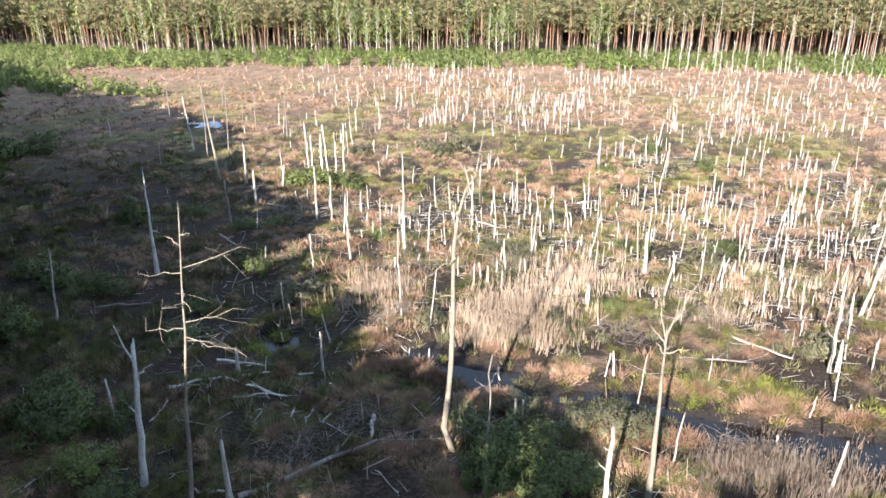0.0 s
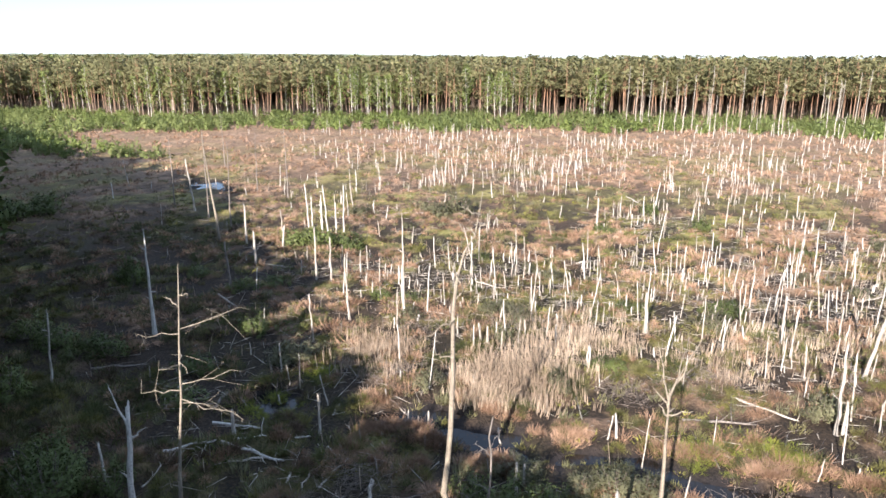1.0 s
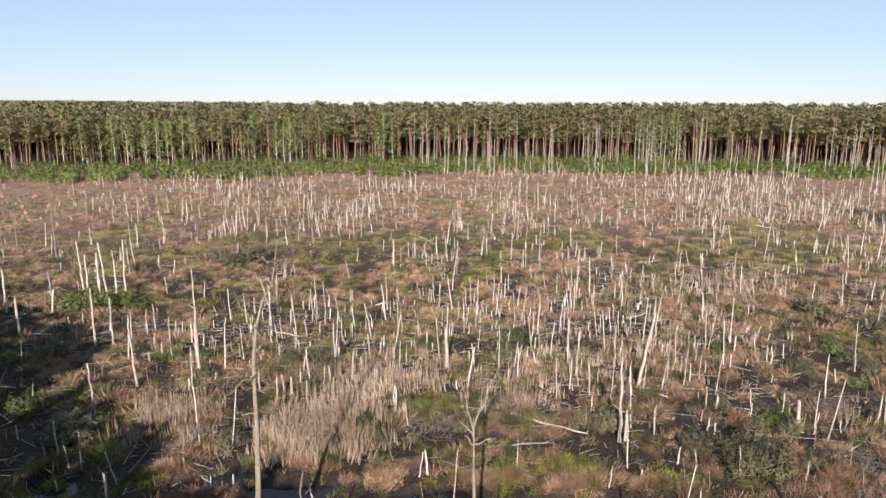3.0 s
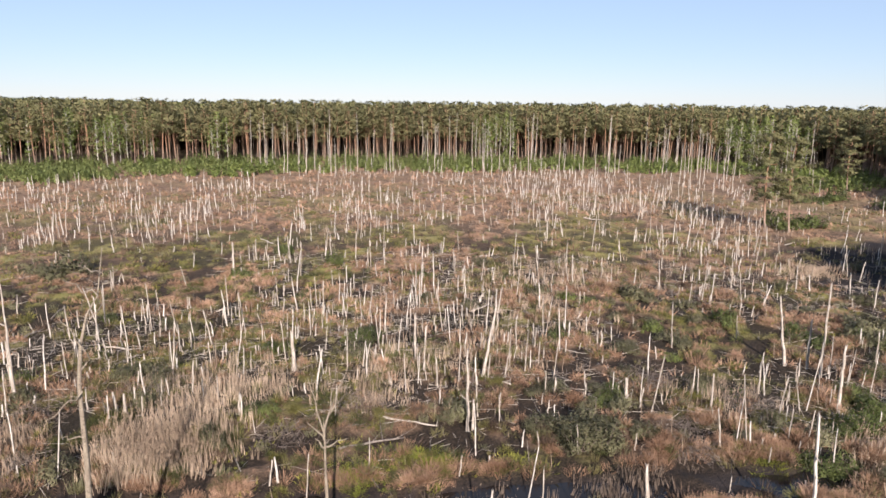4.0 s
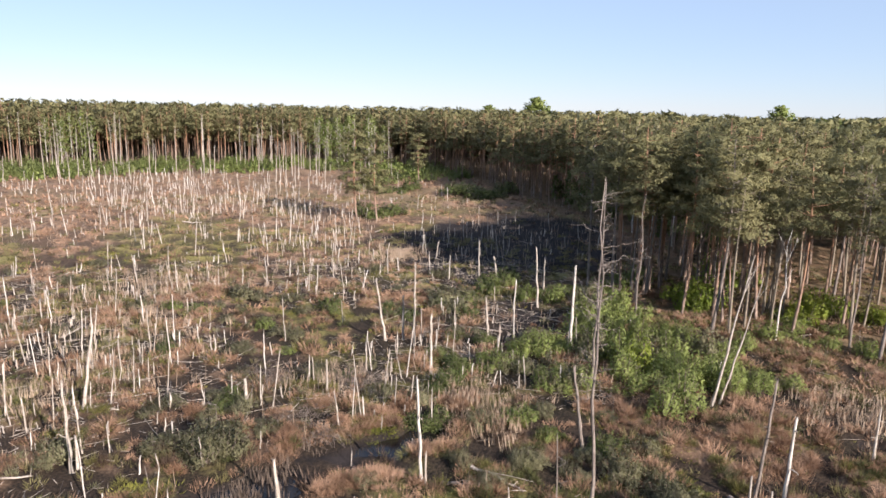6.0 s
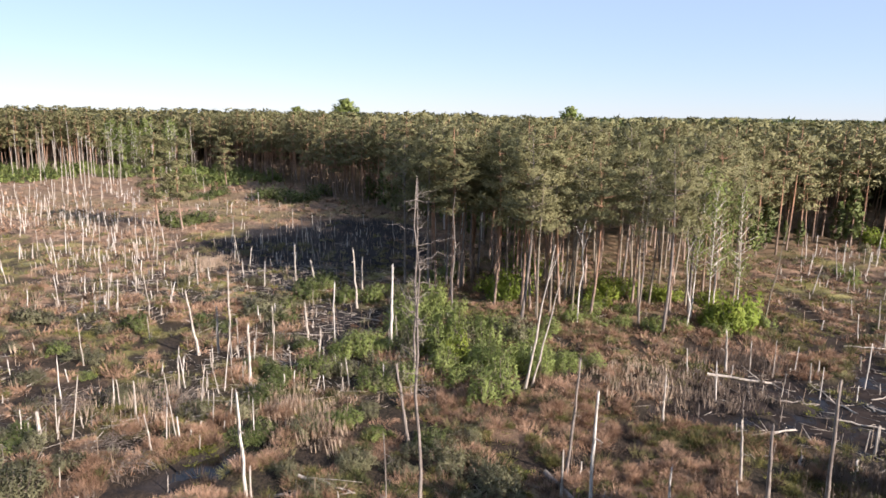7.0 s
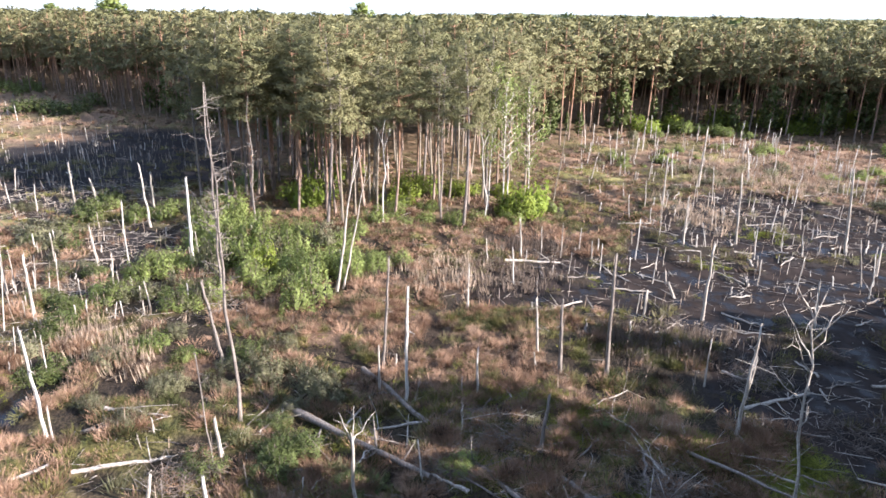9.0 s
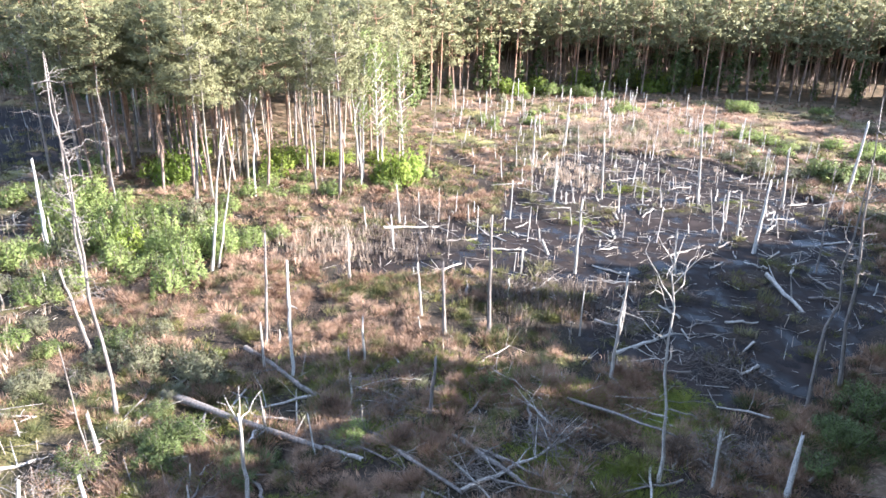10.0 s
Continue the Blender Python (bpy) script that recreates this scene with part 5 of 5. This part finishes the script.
def mound_chance(x, y):
    return np.clip((fbm(x, y, 8, 93) - 0.40) * 3.2 + 0.5 * (bearing(x, y) > 70), 0.04, 0.9) * (wetness(x, y) < 0.8) * (1 - 0.8 * shaded_west(x, y))


carpet("near_mounds", M_DRY, "rounded fuzzy mounds of brown sedge", 3500, 24, 56, tuft(7, 76, 0.5, 0.55, 0.034, 0.42), mound_chance, 0.8, 1.8)
carpet("great_tussocks", M_DRY, "knee-high fuzzy tussocks of red-brown sedge", 3600, 28, 85, dome_tuft(17, 260, 0.75, 0.7, 0.022), lambda x, y: np.clip((fbm(x, y, 10, 90) - 0.38) * 3, 0.05, 0.6) * (bearing(x, y) > 30) * (wetness(x, y) < 0.2), 0.8, 1.6)
carpet("tussock_mounds", M_DRY, "rounded mounds of rust-brown sedge", 5500, 56, 95, tuft(12, 38, 0.5, 0.55, 0.062, 0.42), mound_chance, 0.8, 2.0)
carpet("bank_sedge", M_DRY, "rust-brown sedge hanging over the creek banks", 60000, 24, 62, tuft(9, 56, 0.45, 0.55, 0.036, 0.5), lambda x, y: 0.5 * ((wetness(x, y) > -1.9) & (wetness(x, y) < -0.35) & (edge_distance(x, y, CREEK, False) < 5)), 0.8, 1.5)
carpet("wood_floor_grass", M_GRASS, "thin grass under the pines", 30000, 72, 120, tuft(10, 9, 0.5, 0.4, 0.08, 0.4), lambda x, y: 0.5 * ((depth_in(x, y, CLEARING) < 1) & (bearing(x, y) > 65) & (bearing(x, y) < 112)), 0.7, 1.5)
carpet("moss_mounds", M_MOSS, "dark green moss cushions between the sedge", 5500, 28, 125, tuft(14, 40, 0.5, 0.46, 0.05, 0.5), lambda x, y: np.clip((fbm(x, y, 7, 97) - 0.45) * 3.5, 0.02, 0.75) * (bearing(x, y) < 95), 0.7, 1.8)
# extra dark tufts at bearings 50-90 stand in for shade between tussocks
carpet("dark_sedge", M_DARKSEDGE, "dark brown sedge, partly standing in for tussock shade", 12000, 28, 125, tuft(15, 36, 0.5, 0.46, 0.05, 0.5), lambda x, y: np.clip((fbm(x, y, 6, 98) - np.where((bearing(x, y) > 50) & (bearing(x, y) < 90), 0.38, 0.44)) * 4, 0.02, 0.85), 0.7, 1.8)
# dark tufts set where the leafy wood's shadow falls
carpet("dark_mounds", M_MOSS, "dark green sedge and moss standing in for the wood's shadow", 26000, 24, 110, tuft(11, 40, 0.5, 0.5, 0.06, 0.55), lambda x, y: 0.55 * shaded_west(x, y), 0.6, 1.6)
carpet("yellow_moss", M_YELLOWMOSS, "low cushions of yellow-green moss in the sedge", 13000, 28, 120, tuft(16, 26, 0.62, 0.34, 0.085, 0.4), lambda x, y: np.clip((fbm(x, y, 5.5, 99) - 0.49) * 6, 0.0, 0.9) * (wetness(x, y) < 0.3) * (1 - 0.8 * shaded_west(x, y)) * np.where((bearing(x, y) > 76) & (x < 80), 0.6, 1.0), 0.6, 1.5)
carpet("green_mounds", M_GRASS, "rounded mounds of olive sedge", 5000, 24, 85, tuft(8, 36, 0.45, 0.42, 0.06, 0.5), lambda x, y: np.clip((fbm(x, y, 8, 94) - 0.47) * 3.2, 0.02, 0.8) + 0.8 * (wetness(x, y) > 0.3), 0.6, 1.3)


def patch_of(lo, hi, size, seed):
    """Where one kind of tussock rules: a band of a slow noise over the bog."""
    def chance(x, y):
        f_ = fbm(x, y, size, seed)
        return 0.9 * ((f_ > lo) & (f_ <= hi)) * (wetness(x, y) < 0.1) + 0.10 * (wetness(x, y) < 0)
    return chance


for k, (mat, tone, lo, hi) in enumerate(((M_DRY, "rust-brown", 0.0, 0.525), (M_GRASS, "olive green", 0.575, 0.66), (M_DARKSEDGE, "dark brown", 0.525, 0.575), (M_MOSS, "dark green", 0.66, 1.0))):
    carpet("tussocks", mat, "knee-high rounded %s sedge tussocks near by" % tone, 4200, 24, 58, dome_tuft(600 + k, 150, 0.62, 0.55, 0.025), patch_of(lo, hi, 7.5, 101), 0.6, 1.5)
    carpet("tussocks", mat, "rounded %s sedge tussocks across the bog" % tone, 6800, 58, 105, dome_tuft(610 + k, 48, 0.68, 0.55, 0.06), patch_of(lo, hi, 7.5, 101), 0.6, 1.6)
    carpet("tussocks", mat, "distant rounded %s sedge tussocks" % tone, 7000, 105, 190, dome_tuft(620 + k, 16, 0.75, 0.5, 0.12), patch_of(lo, hi, 9, 102), 0.7, 1.8)


# bright moss beside the shaded pond and the creek
moss = []
for cx, cy, rx, n in ((29.5, -12, 1.8, 120), (34.5, -16.5, 1.8, 120), (31, -20, 1.6, 90), (36, -9, 1.6, 90), (28, 1, 1.6, 90), (62, -19, 2.0, 60), (57, -27, 1.6, 50), (66, -30, 2.2, 70), (76, -40, 3.0, 90), (71, -50, 2.6, 80), (60, -40, 2.0, 60), (32.6, -21.5, 2.6, 190), (27, -15.6, 2.4, 220), (38.8, -10.4, 2.4, 120), (41, -6, 2.0, 80), (44, 6, 1.4, 60), (-12, 45, 2.0, 110), (-9.6, 50.5, 1.6, 90), (16, 39.5, 2.5, 90), (21, 38, 2.0, 90), (42, 28, 2.0, 70), (37, 4, 2.4, 110), (33, -4, 2.2, 110), (40, -2, 2.0, 80), (30, 9, 2.0, 80)):
    c = grng.normal(size=(n, 2)) * rx * 0.5 + np.array([cx, cy])
    moss.append(np.stack([c[:, 0], c[:, 1], height(c[:, 0], c[:, 1])], -1))
moss = np.concatenate(moss)
moss = moss[moss[:, 2] > -0.17]
stuff("bright_moss", spread(tuft(13, 40, 0.4, 0.3, 0.04, 0.4), moss, grng.uniform(0, 6.28, len(moss)), grng.uniform(0.6, 1.3, len(moss))), M_GREENMOSS, "bright yellow-green moss and sedge by the water", "moss")


def reed_bed(name, mat, label, spots, template, tall):
    xs, ys = [], []
    for cx, cy, rx, ry, n in spots:
        p = grng.normal(size=(n, 2)) * 0.5
        xs.append(cx + p[:, 0] * rx)
        ys.append(cy + p[:, 1] * ry)
    x, y = np.concatenate(xs), np.concatenate(ys)
    z = np.maximum(height(x, y), -0.2)
    sc = grng.uniform(0.8, 1.25, len(x))
    heads = np.repeat(np.stack([x, y, z + tall * 0.78], -1), 2, axis=0) + grng.normal(size=(2 * len(x), 3)) * np.array([0.26, 0.26, 0.24])
    g = leaf_cards(Geo(), heads, 0.08, grng, -1.2, 1.9, heart=(60 * math.sin(sa) * -1 + x.mean(), 60 * math.cos(sa) * -1 + y.mean(), 0), slim=0.3)
    stuff(name + "_heads", g, mat, label + ", fluffy seed heads", "reeds")
    stuff(name, spread(template, np.stack([x, y, z], -1), grng.uniform(0, 6.28, len(x)), sc, sc * tall * grng.uniform(0.35, 1.15, len(x)), grng.normal(size=(len(x), 2)) * 0.13), mat, label, "reeds")


REED = tuft(5, 12, 0.34, 1.0, 0.062, 0.13)
reed_bed("pale_reeds", M_REED, "stand of pale dead reeds", [(5.6, 49.5, 4, 4.5, 620), (4.5, 46, 3, 2, 220), (11, 57, 6, 6, 90), (-5, 54, 3, 4, 220), (12, 56, 6, 5, 160), (22, 50, 5, 4, 50), (26, 56, 6, 5, 50), (49, 24, 5, 4, 110), (46, 20, 3, 3, 40),
         (64, -4, 5, 5, 110), (47, 36, 5, 4, 60), (95, 60, 5, 4, 160), (35, 55, 8, 6, 70), (46, 62, 9, 8, 80), (60, 75, 12, 10, 200), (108, -48, 10, 6, 220), (85, -36, 8, 5, 120), (112, -62, 16, 14, 260), (100, -55, 10, 8, 160)], REED, 1.8)
reed_bed("grey_reeds", M_DARKREED, "grey-brown reeds at the water", [(16.8, 30.6, 4, 2.8, 300), (48, -20, 4, 7, 280), (20, 29.5, 3, 2, 120), (63, -9, 5, 5, 160), (72, -12, 4, 5, 120), (31, 30, 4, 2, 60)], REED, 1.5)


# ---- dead stalks and litter ----
def litter_chance(x, y):
    dry = 1 - 0.97 * (edge_distance(x, y, CREEK, False) < 3.2)
    return dry * np.clip(np.clip((fbm(x, y, 15, 81) - 0.30) * 2.3, 0, 1) * np.clip((x + 0.16 * y + 24) / 34, 0.1, 1) * np.where(bearing(x, y) > 76, 0.12, 1) + 0.2 * (depth_in(x, y, POND) > -1), 0, 1)


def strew(n, lo, hi, power):
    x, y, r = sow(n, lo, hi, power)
    ok = grng.random(len(x)) < litter_chance(x, y)
    x, y = x[ok], y[ok]
    return np.stack([x, y, np.maximum(height(x, y), -0.2)], -1)


def toppled(n, lo, hi, power, thick):
    p = strew(n, lo, hi, power)
    m = len(p)
    a, ln = grng.uniform(0, 6.28, m), 0.4 + 2.2 * grng.random(m) ** 2
    tip = p + np.stack([np.cos(a) * ln, np.sin(a) * ln, grng.uniform(0.0, 0.22, m) * ln + 0.05], -1)
    r = thick * grng.uniform(0.6, 1.5, m)
    return sticks(Geo(), p + np.array([0, 0, 0.04]), tip, r, r * 0.5)


def standing(n, lo, hi, power, thick):
    p = strew(n, lo, hi, power)
    m = len(p)
    ln = 0.35 + 1.3 * grng.random(m) ** 1.8
    tip = p + np.stack([grng.normal(size=m) * 0.1 * ln, grng.normal(size=m) * 0.1 * ln, ln], -1)
    r = thick * grng.uniform(0.6, 1.4, m)
    return sticks(Geo(), p - np.array([0, 0, 0.05]), tip, r, r * 0.6)


stuff("broken_branches", toppled(30000, 25, 110, 0.8, 0.025), M_SNAG, "bleached broken branches strewn over the bog", "branches")
stuff("grey_branches", toppled(12000, 25, 110, 0.8, 0.024), M_GREYWOOD, "grey broken branches strewn over the bog", "branches")
stuff("dead_stalks", standing(26000, 28, 190, 0.8, 0.026), M_REED, "short pale dead stalks standing in the sedge", "stalks")
stuff("grey_stalks", standing(7000, 28, 150, 0.8, 0.03), M_GREYWOOD, "short grey dead stalks standing in the sedge", "stalks")


brush = Geo()
for x, y, wide, n in ((44, 41, 3.2, 260), (47.5, 33.5, 2.6, 220), (40, 34, 2.5, 160), (30.5, -13.5, 2.4, 260), (27.5, -22, 2.2, 240), (-4, 50, 3.0, 240), (20, 48, 3.4, 240), (-2.5, 59, 3.4, 220),
                      (13, 47, 2.6, 180), (36, -5, 3.0, 240), (33, -2, 2.4, 180), (-8, 33, 2.5, 220), (-5, 36, 2.5, 200), (29, -8.5, 2.0, 180), (43, -24, 2.6, 260), (36, -27, 2.6, 200), (32, 12, 2.2, 160), (38, 31, 2.2, 140), (16, 33, 2.0, 120), (7, 60, 3.0, 160)):
    m = grng.normal(size=(n, 3)) * np.array([wide, wide, 0.22]) * 0.5
    c = m + np.array([x, y, float(height(x, y)) + 0.35])
    d = grng.normal(size=(n, 3)) * np.array([1, 1, 0.35])
    d *= (grng.uniform(0.3, 0.9, n) / np.linalg.norm(d, axis=1))[:, None]
    sticks(brush, c - d, c + d, np.full(n, 0.017), np.full(n, 0.008))
stuff("brushwood", brush, M_TWIG, "tangled fine grey dead twigs on the bog", "brushwood")

# low scrub all over the bog
for name, mat, label, n, chance, seed in (("low_scrub", M_SCRUB, "low olive-grey scrub in the sedge", 5200, lambda x, y: np.clip((fbm(x, y, 9, 95) - 0.42) * 4, 0.03, 1), 240),
                                          ("low_willow", M_WILLOW, "low grey-green willow scrub", 2600, lambda x, y: np.clip((fbm(x, y, 12, 96) - 0.47) * 4, 0.02, 1), 241)):
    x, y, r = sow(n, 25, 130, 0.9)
    ok = (grng.random(len(x)) < chance(x, y)) & (height(x, y) > -0.1)
    x, y, r = x[ok], y[ok], r[ok]
    tpl = tuft(seed, 46, 0.42, 0.85, 0.05, 0.5)
    sc = grng.uniform(0.5, 1.3, len(x))
    stuff(name, spread(tpl, np.stack([x, y, height(x, y)], -1), grng.uniform(0, 6.28, len(x)), sc, sc * grng.uniform(0.6, 1.5, len(x))), mat, label, "scrub")

# three broad crowns above the far wood, a lone pine at the north edge
oak_t, oak_c = birch(181, 27.0, 40, 30, 0.9, 0.45)
for x, y, s in ((371, 147, 1.05), (451, 31, 1.0), (363, 172, 0.88)):
    ob = thing("broad_oak", "broad round green crown above the far wood", "tree", "tall crowns of the far wood", at=(x, y, 0))
    ob.scale = (1.9 * s, 1.9 * s, s)
    part("trunk", oak_t.mesh("trunk", M_GREYWOOD, True), None, ob)
    part("crown", oak_c.mesh("crown", M_GREEN), None, ob)
t_geo, c_geo = pine(119, 20.5, 9, 7, 46, 0.22, 8, 6, (0.34, 0.36))
lone_trunk, lone_crown = t_geo.mesh("trunk", M_PINE, True), c_geo.mesh("crown", M_NEEDLE)
for x, y, s in ((116.5, 84, 0.95), (120, 81.5, 0.9), (188, 112, 0.8)):
    ob = thing("pine_tree", "lone dark pine standing out before the wood", "tree", "trees of the wood edge", at=(x, y, float(height(x, y)) - 0.1))
    ob.scale = (s * 1.15, s * 1.15, s)
    part("trunk", lone_trunk, None, ob)
    part("crown", lone_crown, None, ob)
